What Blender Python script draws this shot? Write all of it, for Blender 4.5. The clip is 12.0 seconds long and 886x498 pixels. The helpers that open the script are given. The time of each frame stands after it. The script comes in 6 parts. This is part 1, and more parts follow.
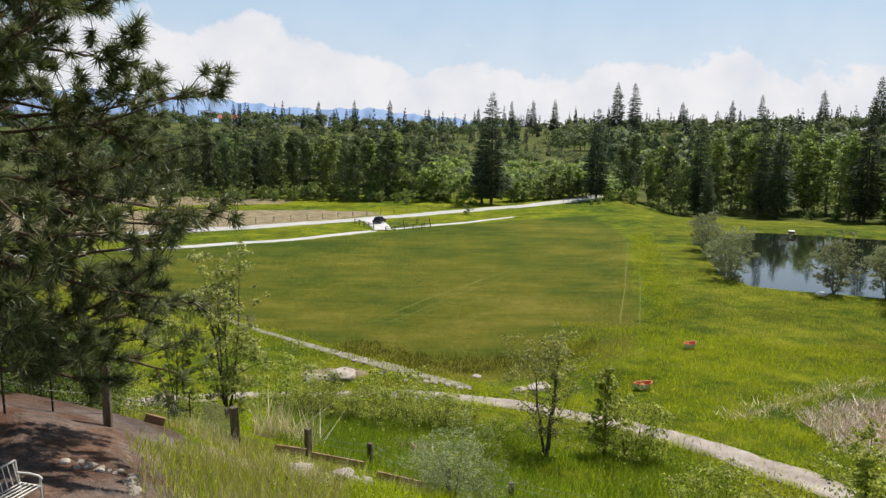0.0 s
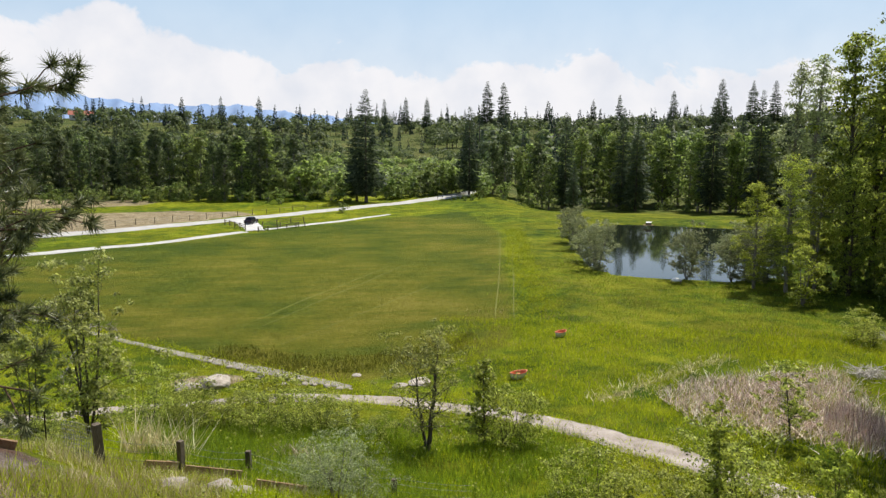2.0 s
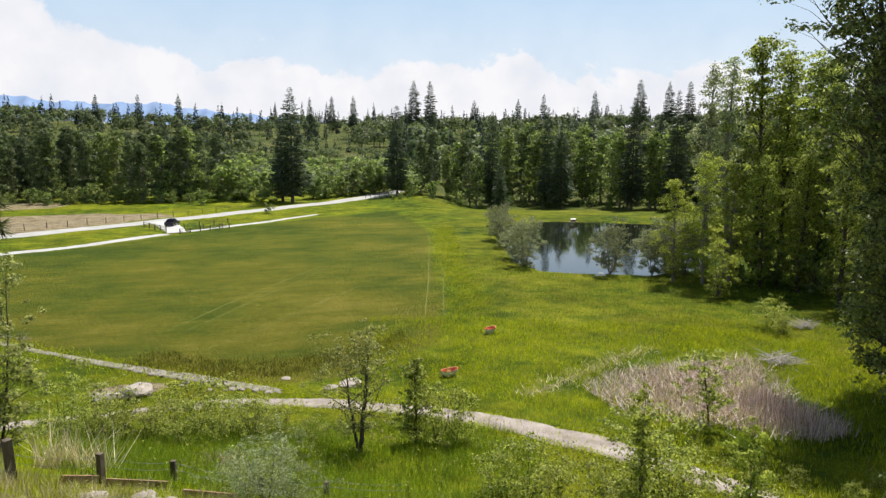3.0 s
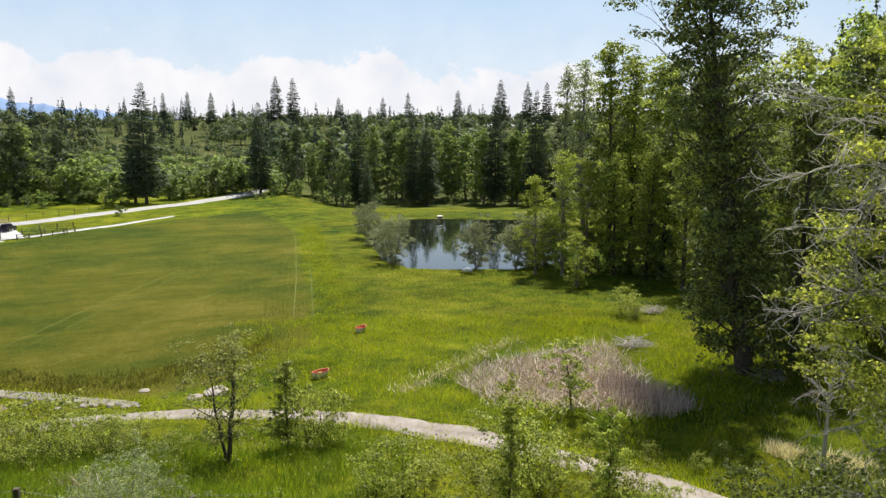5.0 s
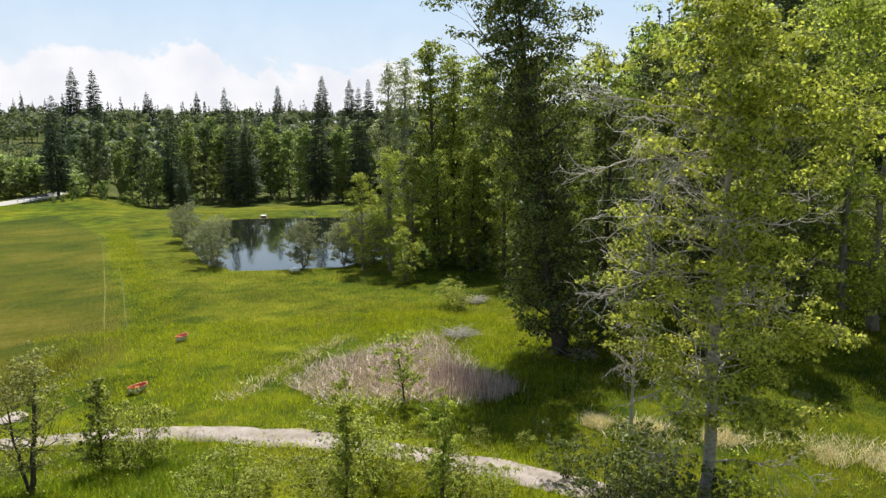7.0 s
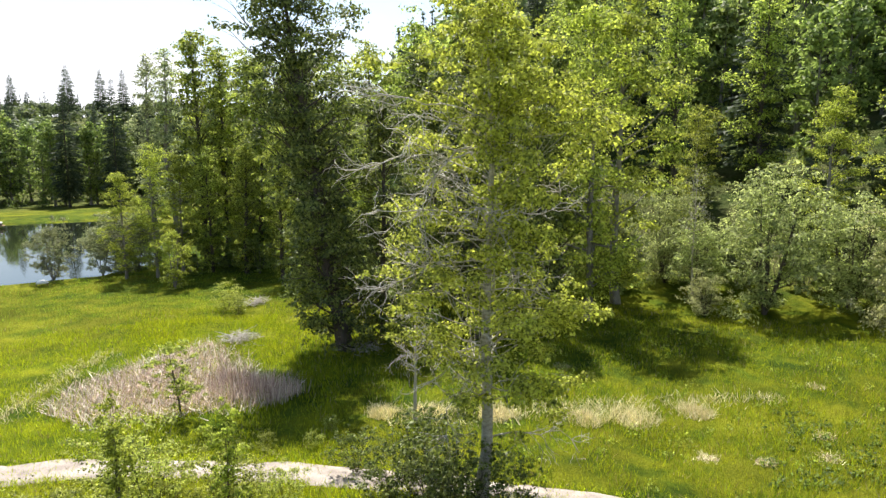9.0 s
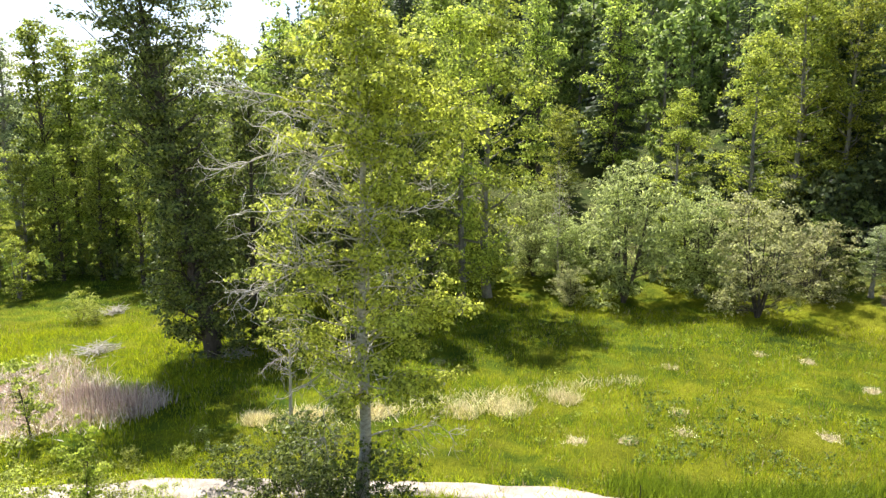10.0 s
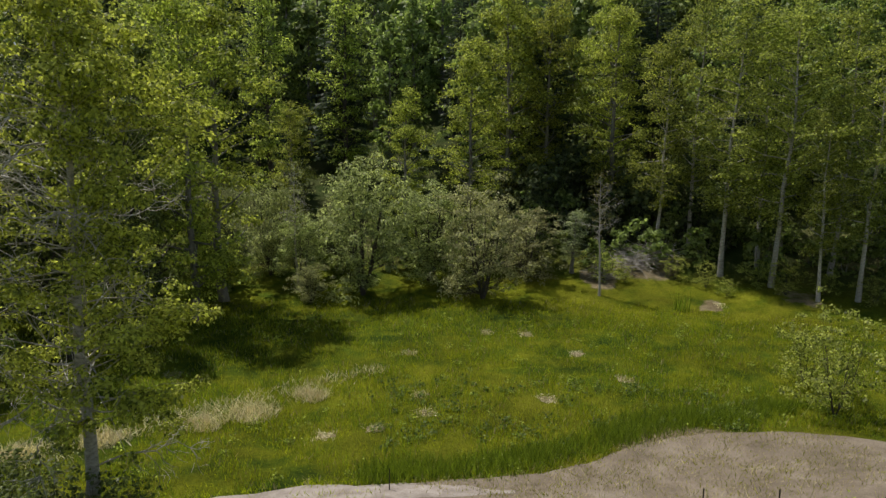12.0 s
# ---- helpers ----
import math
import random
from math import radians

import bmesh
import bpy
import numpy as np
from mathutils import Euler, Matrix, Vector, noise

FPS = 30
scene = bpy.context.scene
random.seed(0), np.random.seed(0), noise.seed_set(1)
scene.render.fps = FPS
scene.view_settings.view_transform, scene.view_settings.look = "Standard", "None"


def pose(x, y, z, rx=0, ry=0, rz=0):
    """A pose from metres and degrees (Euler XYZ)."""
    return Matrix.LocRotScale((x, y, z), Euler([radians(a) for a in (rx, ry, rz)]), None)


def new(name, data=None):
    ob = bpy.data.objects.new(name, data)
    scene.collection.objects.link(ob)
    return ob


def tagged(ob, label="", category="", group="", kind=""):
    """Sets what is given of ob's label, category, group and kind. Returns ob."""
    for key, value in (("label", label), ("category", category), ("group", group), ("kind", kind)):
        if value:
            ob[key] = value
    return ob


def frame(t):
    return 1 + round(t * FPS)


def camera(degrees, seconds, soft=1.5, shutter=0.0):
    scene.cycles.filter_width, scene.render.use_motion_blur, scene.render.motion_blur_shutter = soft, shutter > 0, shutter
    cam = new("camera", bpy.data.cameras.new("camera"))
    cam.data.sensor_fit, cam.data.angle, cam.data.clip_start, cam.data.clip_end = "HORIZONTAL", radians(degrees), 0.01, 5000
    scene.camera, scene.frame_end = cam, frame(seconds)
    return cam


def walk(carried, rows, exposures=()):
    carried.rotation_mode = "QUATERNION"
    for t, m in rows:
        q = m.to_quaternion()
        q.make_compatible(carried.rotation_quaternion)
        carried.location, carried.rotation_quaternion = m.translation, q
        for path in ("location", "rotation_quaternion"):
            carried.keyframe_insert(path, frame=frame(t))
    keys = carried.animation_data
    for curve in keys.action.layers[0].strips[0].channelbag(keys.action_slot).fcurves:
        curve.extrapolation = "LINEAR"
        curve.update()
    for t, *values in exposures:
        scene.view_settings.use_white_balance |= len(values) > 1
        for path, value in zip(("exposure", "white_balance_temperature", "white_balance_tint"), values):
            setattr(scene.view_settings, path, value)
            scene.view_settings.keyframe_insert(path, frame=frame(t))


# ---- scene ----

# The camera: it hangs still above the hillside and turns to its right.
EYE = (0.0, 0.0, 18.5)
cam = camera(64.3, 12.0, soft=1.4)
TURN = [  # seconds, yaw, pitch, roll
    (0, -0.05, -8.31, -0.37),
    (0.5, -2.19, -8.34, -0.31),
    (1, -4.61, -8.39, -0.27),
    (1.5, -7.34, -8.42, -0.23),
    (2, -10.19, -8.45, -0.21),
    (2.5, -13.18, -8.48, -0.14),
    (3, -16.03, -8.52, -0.10),
    (5, -26.80, -8.65, -0.16),
    (5.5, -30.07, -8.71, -0.09),
    (6, -33.40, -8.76, -0.10),
    (6.5, -36.90, -8.80, -0.08),
    (7, -40.92, -8.87, -0.07),
    (9, -58.95, -9.11, -0.15),
    (9.5, -64.11, -9.16, -0.21),
    (10, -69.32, -9.21, -0.26),
    (10.5, -74.56, -9.27, -0.30),
    (11, -79.80, -9.31, -0.35),
    (11.5, -85.19, -9.32, -0.30),
    (12, -90.64, -9.37, -0.35),
]
walk(cam, [(t, pose(*EYE, 90 + pitch, roll, yaw)) for t, yaw, pitch, roll in TURN],
     exposures=[(0.0, 0.14), (1.5, 0.19), (3.0, 0.27), (6.0, 0.29), (7.0, 0.32), (9.0, 0.96), (10.0, 1.25), (10.5, 1.19), (11.4, 1.17), (11.6, 0.96), (11.8, 0.2), (12.0, -0.32)])

# ---- light ----
SUN_AZ, SUN_EL = 46.0, 61.0     # degrees: azimuth from +y towards +x, elevation
sun_data = bpy.data.lights.new("sun", "SUN")
sun_data.energy, sun_data.angle, sun_data.color = 5.0, radians(0.55), (1.0, 0.95, 0.86)
sun = new("sun", sun_data)
sun.matrix_world = pose(0, 0, 60, 90 - SUN_EL, 0, 180 - SUN_AZ)


def nodes_of(tree):
    """Short hands for building node trees: n(type, inputs, props) and link(a, b)."""
    def n(kind, props=None, **inputs):
        node = tree.nodes.new(kind)
        props = props or {}
        if "operation" in props:
            node.operation, node.use_clamp = props["operation"], props.get("use_clamp", False)
        if "data_type" in props:
            node.data_type, node.blend_type = props["data_type"], props["blend_type"]
        if "interpolation_type" in props:
            node.interpolation_type = props["interpolation_type"]
        if "attribute_name" in props:
            node.attribute_name = props["attribute_name"]
        for key, value in inputs.items():
            sock = node.inputs[int(key[1:])] if key[0] == "i" and key[1:].isdigit() else node.inputs[key.replace("_", " ")]
            if hasattr(value, "is_output"):
                tree.links.new(value, sock)
            else:
                sock.default_value = value
        return node
    return n


def math_node(n, op, a, b=0.0, clamp=False):
    return n("ShaderNodeMath", {"operation": op, "use_clamp": clamp}, i0=a, i1=b).outputs[0]


def ramp(n, fac, stops):
    node = n("ShaderNodeValToRGB", i0=fac)
    els = node.color_ramp.elements
    while len(els) < len(stops):
        els.new(0.5)
    for el, (pos, col) in zip(els, stops):
        el.position, el.color = pos, (*col, 1.0) if len(col) == 3 else col
    return node.outputs[0]


def mix(n, fac, a, b, blend="MIX"):
    node = n("ShaderNodeMix", {"data_type": "RGBA", "blend_type": blend}, i0=fac)
    for sock, value in ((node.inputs[6], a), (node.inputs[7], b)):
        if hasattr(value, "is_output"):
            node.id_data.links.new(value, sock)
        else:
            sock.default_value = (*value, 1.0) if len(value) == 3 else value
    return node.outputs[2]


def make_world():
    world = bpy.data.worlds.new("sky")
    world.use_nodes = True
    tree = world.node_tree
    tree.nodes.clear()
    n = nodes_of(tree)
    sky = n("ShaderNodeTexSky")
    sky.sky_type, sky.sun_disc, sky.sun_elevation, sky.sun_rotation = "NISHITA", False, radians(SUN_EL), radians(SUN_AZ)
    sky.altitude, sky.dust_density, sky.ozone_density = 1100.0, 1.5, 1.2
    way = n("ShaderNodeTexCoord").outputs["Generated"]
    xyz = n("ShaderNodeSeparateXYZ", i0=way)
    az = math_node(n, "ARCTAN2", xyz.outputs[0], xyz.outputs[1])
    el = math_node(n, "ARCSINE", xyz.outputs[2])
    # a bank of cumulus low over the mountains, thinning out towards the sun
    puffs = n("ShaderNodeTexNoise", Vector=way, Scale=7.0, Detail=9.0, Roughness=0.58, Distortion=0.3).outputs[0]
    broad = n("ShaderNodeTexNoise", Vector=way, Scale=3.2, Detail=3.0, Roughness=0.5).outputs[0]
    crest = math_node(n, "MULTIPLY_ADD", az, -0.075)
    crest.node.inputs[2].default_value = 0.125
    lift = math_node(n, "MULTIPLY", math_node(n, "SUBTRACT", puffs, 0.5), 0.24)
    lift2 = math_node(n, "MULTIPLY", math_node(n, "SUBTRACT", broad, 0.5), 0.16)
    edge = math_node(n, "SUBTRACT", math_node(n, "ADD", math_node(n, "ADD", crest, lift), lift2), el)
    bank = n("ShaderNodeMapRange", {"interpolation_type": "SMOOTHSTEP"}, i0=edge, i1=-0.004, i2=0.022).outputs[0]
    wisps = n("ShaderNodeTexNoise", Vector=n("ShaderNodeMapping", Vector=way, Scale=(1.0, 1.0, 4.5)).outputs[0], Scale=3.0, Detail=7.0, Roughness=0.6).outputs[0]
    veil = n("ShaderNodeMapRange", {"interpolation_type": "SMOOTHSTEP"}, i0=wisps, i1=0.5, i2=0.9, i4=0.22).outputs[0]
    low = n("ShaderNodeMapRange", {"interpolation_type": "SMOOTHSTEP"}, i0=el, i1=0.30, i2=-0.02, i3=0.0, i4=0.8).outputs[0]
    high = n("ShaderNodeMapRange", {"interpolation_type": "SMOOTHSTEP"}, i0=el, i1=0.45, i2=0.25).outputs[0]
    cover = math_node(n, "MAXIMUM", math_node(n, "MAXIMUM", bank, math_node(n, "MULTIPLY", veil, high)), low)
    cover = math_node(n, "MULTIPLY", cover, 0.93)
    tint = ramp(n, n("ShaderNodeTexNoise", Vector=way, Scale=16.0, Detail=6.0).outputs[0], [(0.3, (8.3, 8.4, 9.0)), (0.62, (9.8, 9.55, 9.7))])
    pale = n("ShaderNodeMapRange", {"interpolation_type": "SMOOTHSTEP"}, i0=el, i1=0.6, i2=0.25, i3=0.0, i4=0.72).outputs[0]
    clear = mix(n, pale, sky.outputs[0], (5.3, 7.7, 10.0))
    colour = mix(n, cover, clear, tint)
    back = n("ShaderNodeBackground", Color=colour, Strength=0.083)
    tree.links.new(back.outputs[0], n("ShaderNodeOutputWorld").inputs[0])
    scene.world = world


make_world()

# ---- materials ----


def material(name):
    m = bpy.data.materials.new(name)
    m.use_nodes = True
    m.node_tree.nodes.clear()
    n = nodes_of(m.node_tree)
    return m, n, n("ShaderNodeOutputMaterial")


def plain(name, colours, rough=0.85, scale=6.0, metal=0.0, bump=0.15, fine=40.0, stretch=(1, 1, 1)):
    """A surface of one stuff: two-scale mottling between colours, a little relief, random shift for each object."""
    m, n, out = material(name)
    at = n("ShaderNodeTexCoord").outputs["Object"]
    at = n("ShaderNodeMapping", Vector=at, Scale=stretch).outputs[0]
    big = n("ShaderNodeTexNoise", Vector=at, Scale=scale, Detail=6.0, Roughness=0.65).outputs[0]
    small = n("ShaderNodeTexNoise", Vector=at, Scale=fine, Detail=4.0, Roughness=0.7).outputs[0]
    both = math_node(n, "ADD", math_node(n, "MULTIPLY", big, 0.65), math_node(n, "MULTIPLY", small, 0.35))
    steps = [(0.33 + 0.34 * k / max(1, len(colours) - 1), c) for k, c in enumerate(colours)]
    col = ramp(n, both, steps)
    shift = n("ShaderNodeHueSaturation", Color=col, Value=n("ShaderNodeMapRange", i0=n("ShaderNodeObjectInfo").outputs["Random"], i3=0.88, i4=1.12).outputs[0])
    relief = n("ShaderNodeBump", Strength=bump, Distance=0.05, Height=small)
    bsdf = n("ShaderNodeBsdfPrincipled", Base_Color=shift.outputs[0], Roughness=rough, Metallic=metal, Normal=relief.outputs[0])
    m.node_tree.links.new(bsdf.outputs[0], out.inputs[0])
    return m


def leafy(name, dark, light, through_light=0.4, rough=0.5, tree_shift=0.18, gloss=0.18):
    """Leaves: every leaf its own tone, some light passing through."""
    m, n, out = material(name)
    island = n("ShaderNodeNewGeometry").outputs["Random Per Island"]
    tone = n("ShaderNodeObjectInfo").outputs["Random"]
    col = ramp(n, island, [(0.0, dark), (0.75, light), (1.0, tuple(min(1, c * 1.35) for c in light))])
    col = n("ShaderNodeHueSaturation", Color=col,
            Hue=n("ShaderNodeMapRange", i0=tone, i3=0.5 - 0.008, i4=0.5 + 0.007).outputs[0],
            Value=n("ShaderNodeMapRange", i0=tone, i3=1 - tree_shift, i4=1 + tree_shift).outputs[0]).outputs[0]
    face = n("ShaderNodeBsdfPrincipled", Base_Color=col, Roughness=rough)
    face.inputs["Specular IOR Level"].default_value = gloss
    warm = mix(n, 0.5, col, (0.92, 1.0, 0.38), "MULTIPLY")
    bright = n("ShaderNodeHueSaturation", Color=warm, Value=2.3).outputs[0]
    back = n("ShaderNodeBsdfTranslucent", Color=bright)
    both = n("ShaderNodeMixShader", i0=through_light, i1=face.outputs[0], i2=back.outputs[0])
    m.node_tree.links.new(both.outputs[0], out.inputs[0])
    return m


LEAF_COTTONWOOD = leafy("cottonwood_leaf", (0.048, 0.07, 0.016), (0.3, 0.332, 0.08), 0.5, 0.55, 0.2, 0.18)
# Leaves of the far trees: distance haze is put into both greyed colours.
LEAF_FAR_HAZED = leafy("hazed_far_leaf", (0.038, 0.054, 0.026), (0.13, 0.158, 0.07), 0.34)
LEAF_FAR_YOUNG = leafy("far_young_leaf", (0.058, 0.084, 0.026), (0.225, 0.268, 0.092), 0.42)
LEAF_POND = leafy("pond_willow_leaf", (0.08, 0.092, 0.056), (0.235, 0.245, 0.15), 0.42)
LEAF_GREY = leafy("grey_tree_leaf", (0.095, 0.112, 0.066), (0.29, 0.312, 0.195), 0.45)
LEAF_TAN_WILLOW = leafy("tan_willow_leaf", (0.12, 0.122, 0.062), (0.33, 0.32, 0.185), 0.42)
# Darker copy of the cottonwood leaf: backlit shade is put into its colour.
LEAF_SHADED = leafy("shaded_cottonwood_leaf", (0.022, 0.035, 0.01), (0.15, 0.176, 0.048), 0.32, 0.5, 0.12, 0.3)
LEAF_ASPEN = leafy("aspen_leaf", (0.062, 0.084, 0.018), (0.28, 0.3, 0.072), 0.46)
LEAF_BIRCH = leafy("birch_leaf", (0.074, 0.094, 0.018), (0.390, 0.405, 0.084), 0.42, 0.55, 0.1, 0.18)
# Darker copy of the shrub leaf, with shade under trees put into its colour.
LEAF_DARK = leafy("dark_shrub_leaf", (0.026, 0.042, 0.01), (0.15, 0.19, 0.045), 0.32, 0.5, 0.15, 0.2)
LEAF_WILLOW = leafy("willow_leaf", (0.095, 0.118, 0.05), (0.31, 0.33, 0.16), 0.45)
LEAF_YOUNG = leafy("young_leaf", (0.076, 0.098, 0.02), (0.32, 0.338, 0.07), 0.42, 0.55, 0.25, 0.15)
LEAF_SHRUB = leafy("shrub_leaf", (0.05, 0.07, 0.014), (0.345, 0.362, 0.098), 0.44, 0.45, 0.15, 0.2)
LEAF_TAN = leafy("dry_leaf", (0.15, 0.13, 0.06), (0.26, 0.23, 0.11), 0.25)
LEAF_BLOSSOM = leafy("blossom_leaf", (0.085, 0.098, 0.032), (0.33, 0.335, 0.13), 0.42)
# Fir needles greyed and blued: distance haze is put into both colours.
NEEDLE_FIR = leafy("fir_needle", (0.024, 0.037, 0.023), (0.08, 0.102, 0.058), 0.18, 0.6)
NEEDLE_FAR_HAZED = leafy("hazed_fir_needle", (0.018, 0.034, 0.026), (0.046, 0.068, 0.048), 0.15, 0.7)
NEEDLE_GREY = leafy("grey_fir_needle", (0.040, 0.062, 0.035), (0.085, 0.112, 0.060), 0.2, 0.6)
NEEDLE_PINE = leafy("pine_needle", (0.036, 0.048, 0.02), (0.165, 0.178, 0.08), 0.2, 0.42, 0.05, 0.4)
GRASS_BLADE = leafy("grass_blade", (0.1, 0.126, 0.005), (0.262, 0.276, 0.012), 0.5)
GRASS_GREEN = leafy("green_grass_blade", (0.105, 0.136, 0.005), (0.295, 0.32, 0.014), 0.52)
GRASS_LUSH = leafy("lush_grass_blade", (0.048, 0.078, 0.008), (0.170, 0.222, 0.022), 0.38)
GRASS_DRY = leafy("dry_grass_blade", (0.20, 0.155, 0.075), (0.46, 0.38, 0.21), 0.08)
REED = leafy("dead_reed", (0.23, 0.155, 0.13), (0.92, 0.73, 0.64), 0.0)
BARK_DARK = plain("dark_bark", [(0.030, 0.024, 0.019), (0.075, 0.062, 0.050), (0.12, 0.10, 0.085)], 0.95, 5.0, bump=0.6, stretch=(1, 1, 0.25))
BARK_GREY = plain("grey_bark", [(0.09, 0.08, 0.065), (0.20, 0.185, 0.16), (0.29, 0.275, 0.245)], 0.9, 4.0, bump=0.5, stretch=(1, 1, 0.4))
BARK_WHITE = plain("white_bark", [(0.10, 0.085, 0.070), (0.40, 0.365, 0.32), (0.60, 0.555, 0.49)], 0.8, 3.0, bump=0.3, stretch=(1, 1, 2.5))
BARK_PINE = plain("pine_bark", [(0.04, 0.026, 0.018), (0.12, 0.070, 0.042), (0.19, 0.12, 0.08)], 0.95, 6.0, bump=0.8, stretch=(1, 1, 0.4))
GRASS_STRAW = leafy("pale_straw_blade", (0.38, 0.32, 0.18), (0.80, 0.70, 0.46), 0.1)
GRASS_OLIVE = leafy("olive_grass_blade", (0.06, 0.07, 0.01), (0.165, 0.165, 0.03), 0.3)
DEAD_TWIG = plain("dead_twig", [(0.27, 0.24, 0.21), (0.46, 0.42, 0.38), (0.60, 0.56, 0.51)], 0.9, 6.0)
WOOD_POST = plain("weathered_post", [(0.055, 0.042, 0.028), (0.140, 0.108, 0.075), (0.25, 0.205, 0.155)], 0.9, 5.0, bump=0.5, stretch=(1, 1, 0.15))
WOOD_PLANK = plain("weathered_plank", [(0.14, 0.075, 0.035), (0.29, 0.18, 0.095), (0.42, 0.32, 0.20)], 0.9, 3.0, bump=0.4)
GRAVEL = plain("pale_gravel", [(0.18, 0.146, 0.122), (0.33, 0.282, 0.246), (0.46, 0.408, 0.365)], 0.95, 0.8, bump=0.5, fine=9.0)
GRAVEL_TAN = plain("tan_gravel", [(0.105, 0.080, 0.050), (0.20, 0.158, 0.112), (0.31, 0.258, 0.20)], 0.95, 0.45, bump=0.7, fine=7.0)
GRAVEL_GREY = plain("grey_gravel", [(0.15, 0.135, 0.11), (0.27, 0.245, 0.205), (0.40, 0.37, 0.32)], 0.95, 1.2, bump=0.5, fine=9.0)
ROAD_DIRT = plain("road_surface", [(0.38, 0.365, 0.345), (0.50, 0.485, 0.46), (0.58, 0.565, 0.54)], 0.9, 0.25, fine=5.0)
STONE = plain("pale_stone", [(0.20, 0.165, 0.130), (0.38, 0.33, 0.275), (0.54, 0.48, 0.42)], 0.9, 3.0, bump=0.5)
IRON_WHITE = plain("worn_white_paint", [(0.46, 0.43, 0.38), (0.66, 0.62, 0.56), (0.74, 0.71, 0.66)], 0.55, 9.0)
DRY_RUT = plain("dry_rut", [(0.085, 0.12, 0.010), (0.15, 0.16, 0.022), (0.25, 0.225, 0.06)], 0.95, 0.5, fine=6.0)
STEEL_DARK = plain("dark_steel", [(0.018, 0.017, 0.015), (0.045, 0.04, 0.035)], 0.6, 12.0, metal=0.6)
WIRE_STEEL = plain("galvanised_wire", [(0.20, 0.20, 0.20), (0.34, 0.34, 0.34)], 0.5, 12.0, metal=0.8)


def make_ground_material():
    """Grass in several states, bare soil and straw, laid out by the ground's own 'cover' attribute."""
    m, n, out = material("ground_cover")
    at = n("ShaderNodeTexCoord").outputs["Object"]
    mask = n("ShaderNodeAttribute", {"attribute_name": "cover"})
    part_of = n("ShaderNodeSeparateColor", i0=mask.outputs["Color"])
    ragged = n("ShaderNodeTexNoise", Vector=at, Scale=0.9, Detail=6.0, Roughness=0.7).outputs[0]
    wobble = math_node(n, "MULTIPLY", math_node(n, "SUBTRACT", ragged, 0.5), 0.9)

    def area(value):
        return n("ShaderNodeMapRange", {"interpolation_type": "SMOOTHSTEP"}, i0=math_node(n, "ADD", value, wobble), i1=0.38, i2=0.62).outputs[0]

    large = n("ShaderNodeTexNoise", Vector=at, Scale=0.035, Detail=5.0, Roughness=0.62).outputs[0]
    middle = n("ShaderNodeTexNoise", Vector=at, Scale=0.35, Detail=6.0, Roughness=0.68).outputs[0]
    streak = n("ShaderNodeTexNoise", Vector=n("ShaderNodeMapping", Vector=at, Rotation=(0, 0, -0.45), Scale=(0.22, 1.0, 1.0)).outputs[0], Scale=0.30, Detail=9.0, Roughness=0.78).outputs[0]
    fine = n("ShaderNodeTexNoise", Vector=at, Scale=5.0, Detail=5.0, Roughness=0.75).outputs[0]
    grain = n("ShaderNodeMapRange", i0=fine, i1=0.3, i2=0.7, i3=0.6, i4=1.4).outputs[0]
    blend = math_node(n, "ADD", math_node(n, "MULTIPLY", middle, 0.5), math_node(n, "MULTIPLY", large, 0.5))
    meadow = ramp(n, blend, [(0.39, (0.036, 0.070, 0.005)), (0.46, (0.090, 0.126, 0.006)), (0.53, (0.156, 0.174, 0.008)), (0.61, (0.205, 0.212, 0.014))])
    patches = n("ShaderNodeTexNoise", Vector=at, Scale=0.11, Detail=8.0, Roughness=0.72).outputs[0]
    mown = math_node(n, "ADD", math_node(n, "MULTIPLY", streak, 0.32), math_node(n, "ADD", math_node(n, "MULTIPLY", patches, 0.28), math_node(n, "MULTIPLY", large, 0.40)))
    spot = n("ShaderNodeSeparateXYZ", i0=at)
    slope = math_node(n, "ADD", math_node(n, "MULTIPLY", spot.outputs[0], 0.0006), math_node(n, "MULTIPLY", math_node(n, "SUBTRACT", spot.outputs[1], 105.0), -0.0007))
    mown = math_node(n, "ADD", mown, slope)
    pasture = ramp(n, mown, [(0.41, (0.056, 0.086, 0.007)), (0.47, (0.092, 0.115, 0.009)), (0.52, (0.135, 0.138, 0.012)), (0.59, (0.198, 0.178, 0.026))])
    straw = ramp(n, middle, [(0.35, (0.20, 0.155, 0.085)), (0.65, (0.40, 0.33, 0.21))])
    soil = mix(n, n("ShaderNodeMapRange", i0=patches, i1=0.44, i2=0.56).outputs[0], ramp(n, middle, [(0.35, (0.125, 0.060, 0.036)), (0.65, (0.26, 0.15, 0.10))]), ramp(n, middle, [(0.35, (0.16, 0.125, 0.105)), (0.65, (0.36, 0.30, 0.265))]))
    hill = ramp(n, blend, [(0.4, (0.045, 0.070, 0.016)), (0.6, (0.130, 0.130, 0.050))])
    soft = n("ShaderNodeMapRange", {"interpolation_type": "SMOOTHSTEP"}, i0=math_node(n, "ADD", part_of.outputs[0], math_node(n, "MULTIPLY", math_node(n, "SUBTRACT", middle, 0.5), 0.8)), i1=0.2, i2=0.8).outputs[0]
    lush = ramp(n, blend, [(0.38, (0.046, 0.086, 0.005)), (0.46, (0.118, 0.162, 0.006)), (0.53, (0.196, 0.222, 0.008)), (0.61, (0.250, 0.258, 0.014))])
    meadow = mix(n, n("ShaderNodeAttribute", {"attribute_name": "lush"}).outputs["Fac"], meadow, lush)
    tuft = n("ShaderNodeMapRange", i0=patches, i1=0.36, i2=0.62, i3=0.62, i4=1.22).outputs[0]
